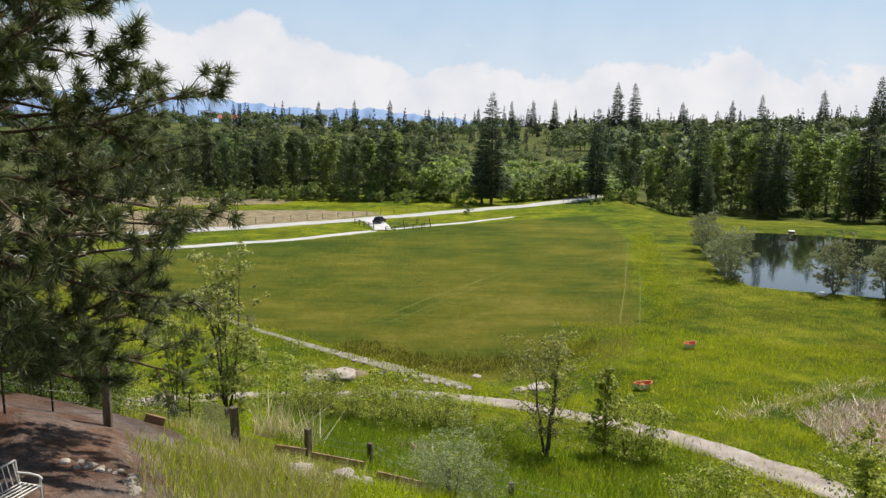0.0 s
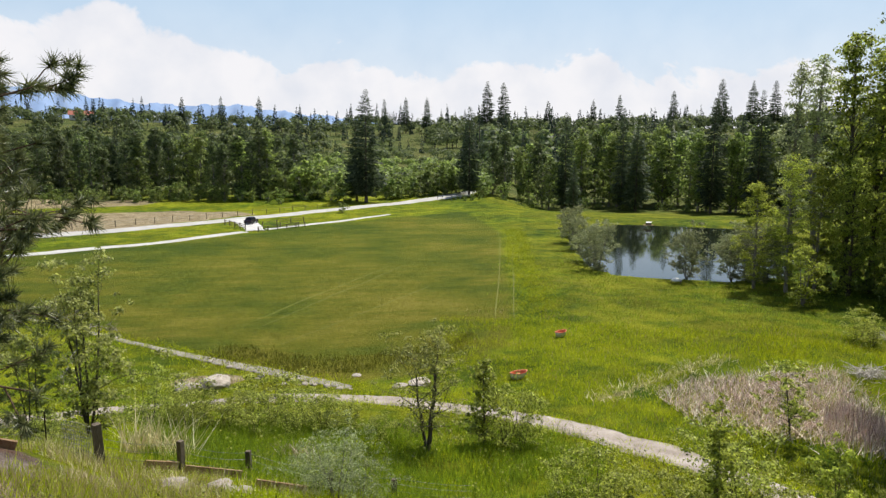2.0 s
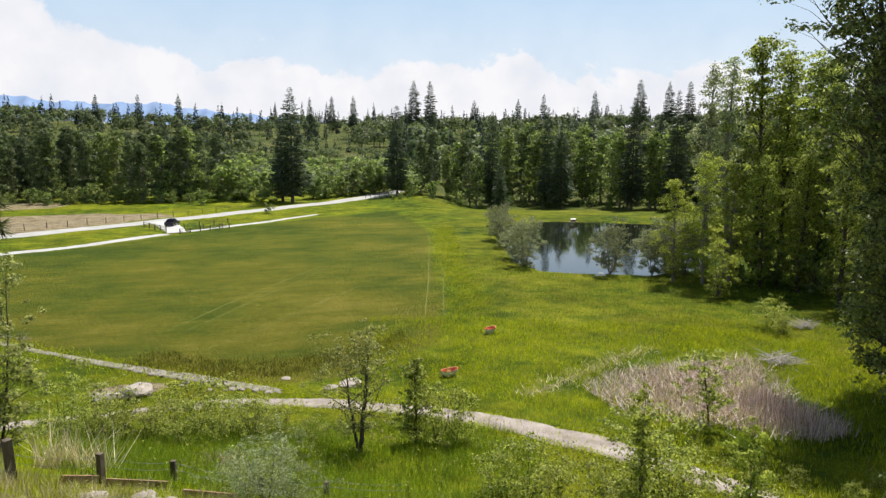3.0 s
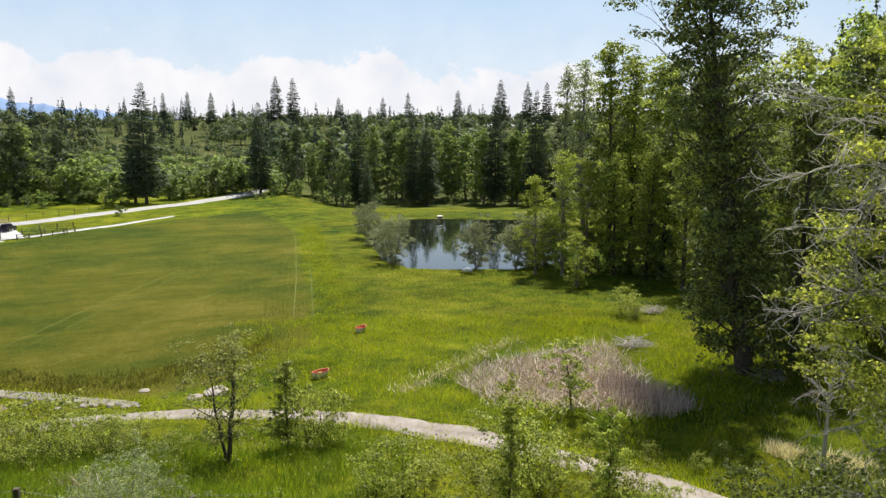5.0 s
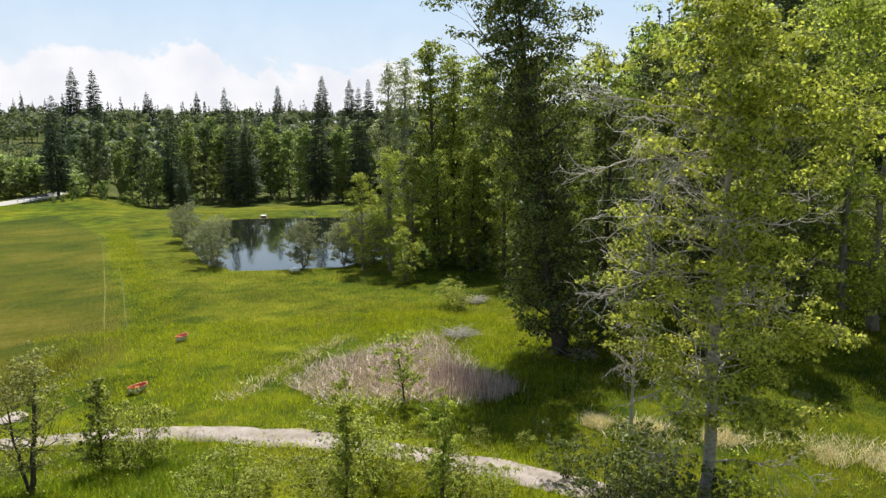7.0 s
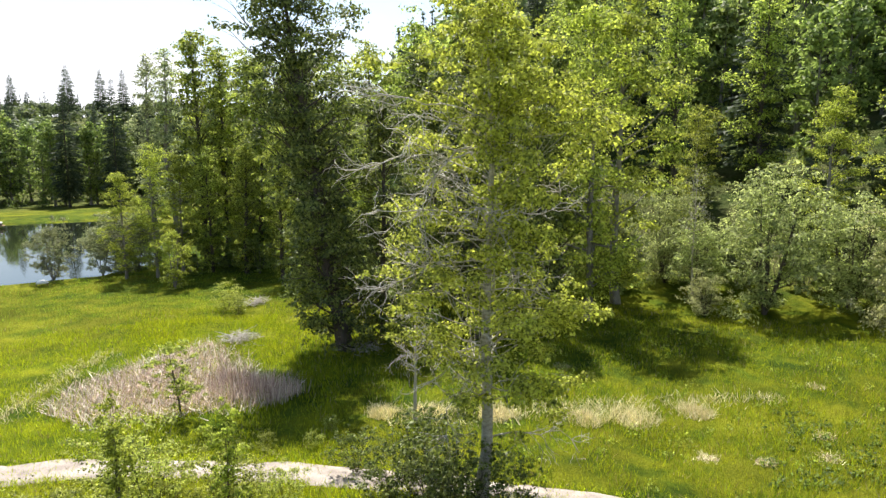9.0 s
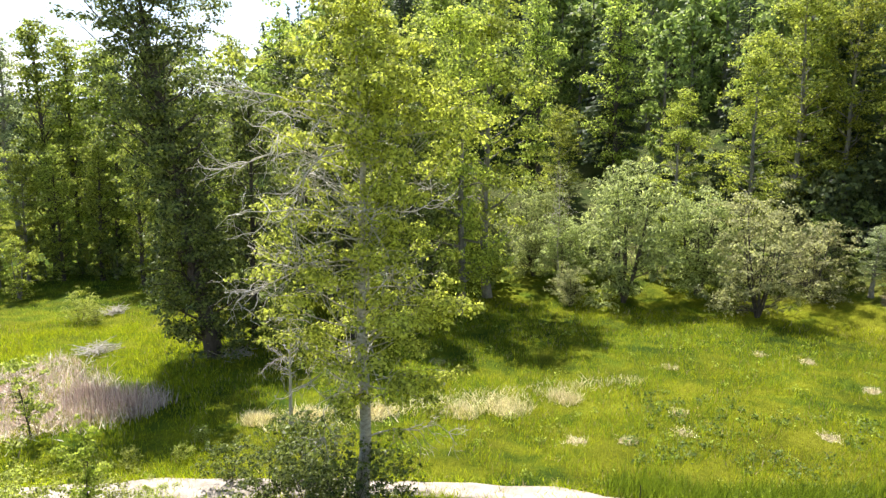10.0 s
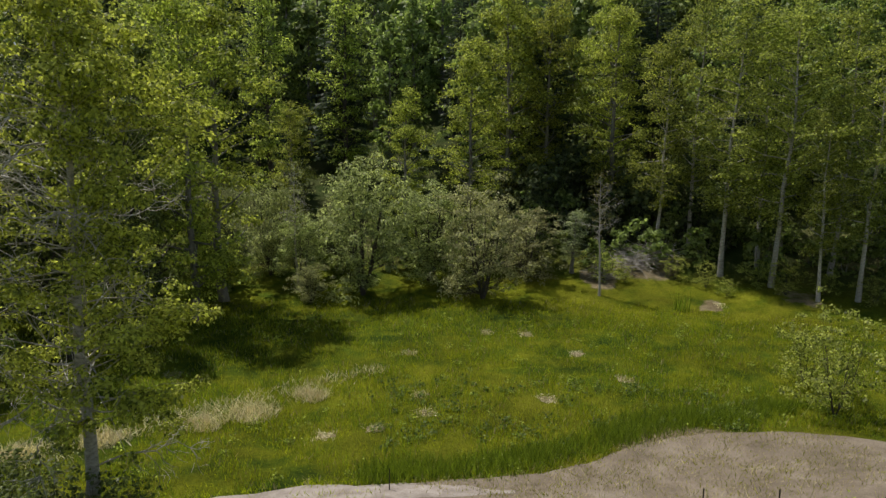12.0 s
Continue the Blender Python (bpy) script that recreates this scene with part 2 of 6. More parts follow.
    meadow = mix(n, 1.0, meadow, n("ShaderNodeCombineColor", i0=tuft, i1=tuft, i2=tuft).outputs[0], "MULTIPLY")
    col = mix(n, soft, meadow, pasture)
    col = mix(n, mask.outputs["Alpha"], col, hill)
    col = mix(n, area(part_of.outputs[1]), col, straw)
    col = mix(n, area(part_of.outputs[2]), col, soil)
    col = mix(n, 1.0, col, n("ShaderNodeCombineColor", i0=grain, i1=grain, i2=grain).outputs[0], "MULTIPLY")
    relief = n("ShaderNodeBump", Strength=1.0, Distance=0.32, Height=math_node(n, "ADD", fine, math_node(n, "MULTIPLY", middle, 1.5)))
    bsdf = n("ShaderNodeBsdfPrincipled", Base_Color=col, Roughness=0.95, Normal=relief.outputs[0])
    bsdf.inputs["Specular IOR Level"].default_value = 0.1
    m.node_tree.links.new(bsdf.outputs[0], out.inputs[0])
    return m


def make_water_material():
    m, n, out = material("pond_water")
    at = n("ShaderNodeTexCoord").outputs["Object"]
    ripple = n("ShaderNodeTexNoise", Vector=at, Scale=0.9, Detail=4.0, Roughness=0.6).outputs[0]
    relief = n("ShaderNodeBump", Strength=0.10, Distance=0.04, Height=ripple)
    bsdf = n("ShaderNodeBsdfPrincipled", Base_Color=(0.012, 0.016, 0.010, 1), Roughness=0.03, IOR=1.5, Normal=relief.outputs[0])
    m.node_tree.links.new(bsdf.outputs[0], out.inputs[0])
    return m


GROUND_COVER, POND_WATER = make_ground_material(), make_water_material()

# ---- mesh tools ----


def mesh_from(name, chunks, mat, smooth=False):
    """One mesh from (vertices, faces) chunks; faces of a chunk all have the same number of corners."""
    me = bpy.data.meshes.new(name)
    verts, loops, starts, base, at = [], [], [], 0, 0
    for v, f in chunks:
        v, f = np.asarray(v, np.float32).reshape(-1, 3), np.asarray(f, np.int32)
        verts.append(v)
        loops.append((f + base).ravel())
        starts.append(at + f.shape[1] * np.arange(len(f)))
        base, at = base + len(v), at + f.size
    verts, loops, starts = np.concatenate(verts), np.concatenate(loops), np.concatenate(starts)
    me.vertices.add(len(verts)), me.loops.add(len(loops)), me.polygons.add(len(starts))
    me.vertices.foreach_set("co", verts.ravel())
    me.loops.foreach_set("vertex_index", loops.astype(np.int32))
    me.polygons.foreach_set("loop_start", starts.astype(np.int32))
    if smooth:
        me.polygons.foreach_set("use_smooth", np.ones(len(starts), bool))
    me.update(calc_edges=True)
    me.materials.append(mat)
    return me


def part(name, data, material_or_none, parent, label=""):
    """Links a bmesh or a ready mesh as one object under its thing."""
    if isinstance(data, bmesh.types.BMesh):
        me = bpy.data.meshes.new(name)
        data.to_mesh(me)
        data.free()
        me.materials.append(material_or_none)
        data = me
    ob = new(name, data)
    ob.parent = parent
    return tagged(ob, label) if label else ob


def thing(name, place, label, category, group="", turn=0.0, kind=""):
    ob = new(name)
    ob.matrix_basis = pose(*place, 0, 0, turn)
    return tagged(ob, label, category, group, kind)


def tube(points, radii, sides=6):
    """A tapered tube along points."""
    p, r = np.asarray(points, float), np.asarray(radii, float)
    d = np.gradient(p, axis=0)
    d /= np.linalg.norm(d, axis=1, keepdims=True) + 1e-9
    ref = np.where(np.abs(d[:, 2:3]) > 0.9, [[1.0, 0, 0]], [[0, 0, 1.0]])
    a = np.cross(d, ref)
    a /= np.linalg.norm(a, axis=1, keepdims=True) + 1e-9
    b = np.cross(d, a)
    t = np.linspace(0, 2 * np.pi, sides, endpoint=False)
    v = (p[:, None] + r[:, None, None] * (np.cos(t)[None, :, None] * a[:, None] + np.sin(t)[None, :, None] * b[:, None])).reshape(-1, 3)
    i, j = np.meshgrid(np.arange(len(p) - 1), np.arange(sides), indexing="ij")
    k = (j + 1) % sides
    f = np.stack([i * sides + j, i * sides + k, (i + 1) * sides + k, (i + 1) * sides + j], -1).reshape(-1, 4)
    return v, f


def leaf_quads(rng, centres, size, up=0.35, slim=0.6, bias=None):
    """One rhombic leaf at each centre, turned at random with some bias to face upwards."""
    c = np.asarray(centres, float)
    n = len(c)
    nor = rng.normal(size=(n, 3))
    nor /= np.linalg.norm(nor, axis=1, keepdims=True)
    if bias is None:
        nor[:, 2] = np.abs(nor[:, 2]) + up
    else:
        nor = nor * 0.75 + bias + [0, 0, up]
    nor /= np.linalg.norm(nor, axis=1, keepdims=True)
    a = np.cross(nor, rng.normal(size=(n, 3)))
    a /= np.linalg.norm(a, axis=1, keepdims=True)
    b = np.cross(nor, a)
    s = (size * rng.uniform(0.6, 1.3, n))[:, None]
    v = np.stack([c - a * s * 0.5, c + b * s * 0.5 * slim + nor * s * 0.06, c + a * s * 0.5, c - b * s * 0.5 * slim + nor * s * 0.06], 1).reshape(-1, 3)
    return v, np.arange(4 * n).reshape(-1, 4)


def blades(rng, roots, height, width, droop=0.35):
    """Grass: one bent blade (two triangles) at each root."""
    p = np.asarray(roots, float)
    n = len(p)
    t = rng.uniform(0, 2 * np.pi, n)
    lean = rng.normal(0, droop, (n, 2))
    h = (height * rng.uniform(0.55, 1.25, n))[:, None]
    side = np.stack([np.cos(t), np.sin(t), np.zeros(n)], 1) * width * 0.5
    tip = p + np.concatenate([lean * h, h], 1)
    mid = p + np.concatenate([lean * h * 0.3, h * 0.55], 1)
    v = np.stack([p - side, p + side, mid + side * 0.8, tip, mid - side * 0.8], 1).reshape(-1, 3)
    return v, np.arange(5 * n).reshape(-1, 5)


def ball_points(rng, n):
    v = rng.normal(size=(n, 3))
    v /= np.linalg.norm(v, axis=1, keepdims=True)
    return v * rng.uniform(0, 1, (n, 1)) ** 0.45


def box(bm, size, m):
    got = bmesh.ops.create_cube(bm, size=1.0, matrix=m @ Matrix.Diagonal((*size, 1)))
    return got["verts"]


def bevel(bm, width=0.01, segments=1):
    bmesh.ops.bevel(bm, geom=list(bm.edges), offset=width, segments=segments, affect="EDGES", clamp_overlap=True)


# ---- the ground ----
HILL_R = [0, 12, 18, 22, 25, 33, 42, 52]
HILL_AZ = [-60, -32, -26, -17, -5, 9, 25, 110, 150]
HILL_Z = np.array([[13, 12.9, 12.4, 11.9, 10.6, 6.0, 3, 0], [13, 12.9, 12.3, 11.7, 10.2, 6.0, 2.8, 0], [13, 12.6, 11.6, 10.75, 9.3, 5.6, 2.7, 0.1], [13, 12.1, 9.9, 9.0, 8.3, 5.5, 3, 0.1],
                   [13, 11.5, 8.8, 7.4, 6.4, 3.5, 1.3, 0.1], [13, 11, 7.5, 5.8, 4.5, 2, 0.3, 0], [13, 10, 6, 4.2, 3, 1, 0.1, 0],
                   [13, 10, 6, 4.2, 3, 1, 0.1, 0], [13, 12.6, 11.3, 10.2, 9.3, 6, 3, 0]])
FAR_R, FAR_Z = [0, 225, 325, 450, 550, 700, 1000, 1600, 2600, 4000], [0, 0, 3, 15, 27, 35, 39, 36, 10, 0]
SIDE_R, SIDE_Z = [0, 78, 88, 100, 140, 200, 300, 900, 2000], [0, 0, 1.2, 4.5, 20, 38, 48, 50, 20]
POND = np.array([(42, 96), (45, 92), (50, 89.6), (57, 87.5), (66, 89), (76, 99), (88, 118), (98, 136), (95, 143), (80, 154), (68, 157), (58, 152), (50, 135), (44, 115), (41, 103)], float)
WATER_Z = -0.35


def ease(a, b, x):
    u = np.clip((x - a) / (b - a), 0, 1)
    return u * u * (3 - 2 * u)


def inside(poly, x, y):
    """Signed distance to a polygon's edge, positive inside."""
    x, y = np.asarray(x, float), np.asarray(y, float)
    near, odd = np.full(x.shape, 1e9), np.zeros(x.shape, bool)
    for (ax, ay), (bx, by) in zip(poly, np.roll(poly, -1, 0)):
        dx, dy = bx - ax, by - ay
        u = np.clip(((x - ax) * dx + (y - ay) * dy) / (dx * dx + dy * dy), 0, 1)
        near = np.minimum(near, np.hypot(x - ax - u * dx, y - ay - u * dy))
        odd ^= ((ay > y) != (by > y)) & (x < (bx - ax) * (y - ay) / (by - ay + 1e-12) + ax)
    return np.where(odd, near, -near)


def ground_z(x, y):
    x, y = np.atleast_1d(np.asarray(x, float)), np.atleast_1d(np.asarray(y, float))
    r, az = np.hypot(x, y), np.degrees(np.arctan2(x, y))
    cols = np.stack([np.interp(r, HILL_R, c) for c in HILL_Z])
    edges = np.array(HILL_AZ, float)
    i = np.clip(np.searchsorted(edges, az) - 1, 0, len(edges) - 2)
    w = np.clip((az - edges[i]) / (edges[i + 1] - edges[i]), 0, 1)
    z = np.take_along_axis(cols, i[None], 0)[0] * (1 - w) + np.take_along_axis(cols, i[None] + 1, 0)[0] * w
    k = ease(46, 64, az) * (1 - ease(150, 175, az))
    z = z + np.interp(r, FAR_R, FAR_Z) * (1 - k) + np.interp(r, SIDE_R, SIDE_Z) * k
    z += 0.10 * np.sin(x * 0.21 + 1.3) * np.sin(y * 0.17) * ease(30, 60, r) + 0.05 * np.sin(x * 0.9) * np.cos(y * 0.8 + x * 0.3)
    z += 5.0 * np.sin(x * 0.012 + 0.7) * np.sin(y * 0.009 + x * 0.004) * ease(350, 700, r)
    z -= 6.5 * ease(180, 275, r) * ease(13, 20, az) * (1 - ease(40, 50, az)) * (1 - ease(330, 460, r))
    d = inside(POND, x, y)
    return z * (1 - ease(-5, 0, d)) + (-0.1) * ease(-5, 0, d) - 1.4 * ease(-0.3, 4, d)


def gz(x, y):
    return float(ground_z(x, y)[0])


FIELD = np.array([(-75, 118), (-62, 119), (-31, 133), (-12, 150), (20, 178), (40, 190), (38, 145), (29, 110), (22, 78), (17, 62), (8, 55), (0, 54), (-8, 59), (-22, 73), (-34, 82), (-75, 100)], float)
TAN_FIELD = np.array([(-150, 112), (-95, 133), (-53, 151), (-27, 178), (-13, 194), (-42, 203), (-70, 198), (-150, 180)], float)
TAN_STRIP = np.array([(-150, 200), (-74, 210), (-50, 221), (-44, 236), (-86, 243), (-150, 236)], float)


STRAW = np.array([(35, 25), (38, 20.5), (43, 16), (46, 12.2), (49.5, 8.5), (53.5, 3.6), (54, 4.6), (50.5, 9.6), (47.3, 14), (44, 18), (40, 22.5), (36.5, 26.5)], float)
DITCH = np.array([(19.5, 46), (22.3, 46.8), (26, 48.8), (31.5, 52), (36, 54.5), (36, 55.5), (31, 53.4), (25.5, 50.4), (21.8, 48.4), (19.3, 47.2)], float)
PALE_SPOTS = [(44.5, 0.5), (63.6, -8.6), (51.2, -14.6), (57.8, -12.2), (57.6, 2.0), (64.4, -5.0), (40.7, 6.6), (74.0, -31.0), (47.9, 1.0), (42, 3.6), (52, 20), (47, -8)]


def make_ground():
    az = np.radians(np.concatenate([np.arange(-42, 130, 0.5), np.arange(130, 318, 6.0)]))
    r = np.concatenate([np.arange(0.4, 70, 0.7), 70 * 1.03 ** np.arange(0, 144)])
    rr, aa = np.meshgrid(r, az, indexing="ij")
    x, y = rr * np.sin(aa), rr * np.cos(aa)
    z = ground_z(x.ravel(), y.ravel())
    v = np.stack([x.ravel(), y.ravel(), z], 1)
    na = len(az)
    i, j = np.meshgrid(np.arange(len(r) - 1), np.arange(na), indexing="ij")
    k = (j + 1) % na
    quads = np.stack([i * na + j, i * na + k, (i + 1) * na + k, (i + 1) * na + j], -1).reshape(-1, 4)
    rim = np.arange(na)
    centre = len(v)
    v = np.concatenate([v, [[0, 0, 13.0]]])
    cap = np.stack([np.full(na, centre), rim, (rim + 1) % na], 1)[:, ::-1]
    me = mesh_from("ground", [(v, quads), (np.zeros((0, 3)), cap - len(v))], GROUND_COVER, smooth=True)
    x, y = v[:, 0], v[:, 1]
    rad, azd = np.hypot(x, y), np.degrees(np.arctan2(x, y))
    cover = np.zeros((len(v), 4), np.float32)
    cover[:, 0] = ease(-3.0, 2.0, inside(FIELD, x, y))
    dry = np.maximum(ease(-2, 2, inside(TAN_FIELD, x, y)), 0.62 * ease(-4, 4, inside(TAN_STRIP, x, y)))
    for cx, cy, rx, ry, amount in ((-8.7, 55.5, 3.2, 1.6, 1.0), (88, -27, 6, 4.5, 0.9), (84.5, -20, 5, 2.6, 0.8), (75, -40, 5, 2.5, 0.55), (39.5, -15, 3.5, 5.0, 0.8), (-6.2, 17.5, 4.2, 3.6, 0.5), (33.0, 43.0, 6.5, 6.0, 0.6), (34, 84, 5, 15, 0.33), (44, 72, 8, 5, 0.3),
                                   (-5, 18.5, 2.5, 2.5, 0.55), (-4.0, 21.5, 2.0, 1.3, 0.6), (74, -30, 2, 2, 0.7), *((px, py, 0.9, 0.8, 0.75) for px, py in PALE_SPOTS)):
        dry = np.maximum(dry, amount * (1 - ease(0.6, 1.15, np.hypot((x - cx) / rx, (y - cy) / ry))))
    dry = np.maximum(dry, np.maximum(0.4 * ease(-0.5, 0.6, inside(STRAW, x, y)), 0.5 * ease(-0.8, 0.8, inside(DITCH, x, y))))
    cover[:, 1] = dry
    soil = (1 - ease(0.75, 1.1, np.hypot((x + 10.6) / 4.2, (y - 17.3) / 4.4)))
    soil = np.maximum(soil, 1 - ease(0.75, 1.1, np.hypot((x + 9.0) / 4.4, (y - 12.0) / 5.2)))
    cover[:, 2] = soil
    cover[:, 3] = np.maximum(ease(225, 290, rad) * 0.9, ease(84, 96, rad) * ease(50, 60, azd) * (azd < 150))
    attribute = me.attributes.new("cover", "FLOAT_COLOR", "POINT")
    attribute.data.foreach_set("color", cover.ravel())
    lush = me.attributes.new("lush", "FLOAT", "POINT")
    lush.data.foreach_set("value", ((1 - ease(30, 58, azd)) * (1 - 0.9 * ease(60, 86, rad) * ease(10, 20, azd))).astype(np.float32))
    tagged(new("ground", me), "green meadow and mown pasture below a grassy bank", "ground", kind="structure")


make_ground()


def ribbon(name, centre, widths, mat, label, category, lift=0.06, step=0.8, seed=1):
    """A path or road with ragged edges, laid on the ground along centre points."""
    rng = np.random.default_rng(seed)
    c = np.asarray(centre, float)
    run = np.concatenate([[0], np.cumsum(np.hypot(*np.diff(c, axis=0).T))])
    s = np.arange(0, run[-1], step)
    # smooth the corners by averaging over a moving stretch
    def at(u, k):
        return np.mean([np.interp(u + o, run, c[:, k]) for o in np.linspace(-2.5, 2.5, 7) * step], 0)
    x, y = at(s, 0), at(s, 1)
    w = np.interp(s, run, widths) / 2
    tx, ty = np.gradient(x), np.gradient(y)
    l = np.hypot(tx, ty) + 1e-9
    nx, ny = -ty / l, tx / l
    rag = np.convolve(rng.normal(0, 0.22, len(s) + 4), np.ones(3) / 3, "same")
    rows = []
    for k, o in enumerate((-1.0, -0.86, -0.5, 0.0, 0.5, 0.86, 1.0)):
        edge = w * o + (np.sign(o) * (rag[2:-2] if o < 0 else rag[:-4]) * np.minimum(w, 1.1) if abs(o) > 0.8 else 0)
        px, py = x + nx * edge, y + ny * edge
        rows.append(np.stack([px, py, ground_z(px, py) + (lift if abs(o) < 0.95 else -0.10)], 1))
    v = np.stack(rows, 1).reshape(-1, 3)
    m = len(rows)
    i, j = np.meshgrid(np.arange(len(s) - 1), np.arange(m - 1), indexing="ij")
    f = np.stack([i * m + j, (i + 1) * m + j, (i + 1) * m + j + 1, i * m + j + 1], -1).reshape(-1, 4)
    return tagged(new(name, mesh_from(name, [(v, f)], mat, smooth=True)), label, category, kind="structure")


TRACK = [(-40, 44), (-30, 47), (-21.7, 48.9), (-14.7, 50.0), (-9.2, 50.0), (-1.7, 50.0), (4.8, 48.5), (10.4, 46.1), (14.8, 43.2), (18.3, 39.8), (20.6, 36.8), (23.6, 31.2), (25.7, 26.3), (27.3, 21.5), (28.8, 16.4), (30.6, 11.1), (31.5, 6.5), (31.8, 1), (32.2, -5), (33.4, -10), (35.4, -15.5), (35, -23), (31, -30)]
TRACK_W = [1.6, 1.8, 2.0, 2.1, 2.2, 2.2, 2.2, 2.3, 2.6, 2.9, 3.0, 3.0, 3.0, 2.8, 2.8, 2.6, 3.2, 4, 5, 7, 12.5, 13, 11]
ribbon("track", TRACK[:19], TRACK_W[:17] + [2.8, 0.8], GRAVEL, "pale gravel track curving below the bank", "track", seed=3)
ribbon("gravel_lot", TRACK[16:], [0.6, 3.0] + TRACK_W[18:], GRAVEL_TAN, "tan gravel turning place with sparse grass", "gravel lot", lift=0.05, seed=13)
ribbon("foot_path", [(-42, 87), (-31.2, 79.5), (-23.0, 73.2), (-16.7, 67.0), (-10.3, 61.6), (-4.3, 57.2), (0.5, 53.5), (3, 51.5)], [0.5, 0.55, 0.6, 0.8, 1.1, 1.5, 1.1, 0.5], GRAVEL_GREY, "rutted stony path across the pasture", "path", seed=4)
ribbon("road", [(-140, 112), (-95, 129), (-59, 148), (-37, 162.5), (-12.3, 184), (11.1, 207), (30, 225), (48, 243), (60, 262)], [6.5] * 9, ROAD_DIRT, "pale sunlit country road with grass verges", "road", lift=0.12, step=2.5, seed=5)
ribbon("lane", [(-95, 103), (-70, 115), (-48, 125.6), (-31.1, 136.2), (-21, 146), (-13.5, 154)], [2.6] * 6, ROAD_DIRT, "narrow pale farm lane along the pasture", "road", lift=0.10, step=2.0, seed=6)
ribbon("lane", [(-12, 156), (-3.0, 163.2), (6, 171.5), (15.5, 181), (20, 187)], [2.4, 2.4, 2.2, 1.8, 1.0], ROAD_DIRT, "faint pale lane fading into the grass", "road", lift=0.10, step=2.0, seed=7)
ribbon("driveway", [(-12.5, 153), (-14, 160), (-16, 170), (-19, 178)], [5, 4.5, 4.5, 6], ROAD_DIRT, "pale driveway apron joining lane and road", "road", lift=0.15, step=1.5, seed=8)
for k, pts in enumerate(([(38.5, 148), (36.4, 137), (30.6, 115), (24.4, 92), (19.8, 76), (17.4, 67)], [(37.6, 134), (35.0, 122), (31.0, 109), (26.5, 92), (21.9, 76), (19.8, 68)])):
    ribbon("wheel_rut", pts, [0.05, 0.09, 0.12, 0.14, 0.11, 0.04], DRY_RUT, "faint dry wheel rut across the pasture", "rut", lift=0.03, step=1.2, seed=9 + k)
for k, pts in enumerate(([(-8, 72), (-2.5, 82), (6.6, 98.6), (12, 108)], [(-6, 71.4), (-0.4, 81.6), (8.4, 97.8), (14, 108)], [(-4, 64.5), (6, 78), (15, 91)])):
    ribbon("wheel_rut", pts, [0.03, 0.07, 0.08, 0.03][: len(pts)], DRY_RUT, "faint dry wheel rut across the pasture", "rut", lift=0.03, step=1.2, seed=14 + k)


def make_pond():
    c = POND.mean(0)
    ring = np.concatenate([POND + (POND - c) / np.linalg.norm(POND - c, axis=1, keepdims=True) * 1.5, [c]])
    v = np.column_stack([ring, np.full(len(ring), WATER_Z)])
    m = len(POND)
    f = np.stack([np.full(m, m), np.arange(m), (np.arange(m) + 1) % m], 1)
    tagged(new("pond_water", mesh_from("pond_water", [(v, f)], POND_WATER)), "dark still pond reflecting trees and sky", "water", kind="structure")


make_pond()

# ---- trees ----


def bent(rng, start, way, length, n=6, rise=0.0, wobble=0.06):
    """Points along a limb that starts one way and bends upwards (or droops) on its way."""
    p, d, out = np.asarray(start, float), np.asarray(way, float), []
    for k in range(n):
        out.append(p.copy())
        d = d + np.array([0, 0, rise / n]) + rng.normal(0, wobble, 3)
        d = d / np.linalg.norm(d)
        p = p + d * length / (n - 1)
    return np.array(out)


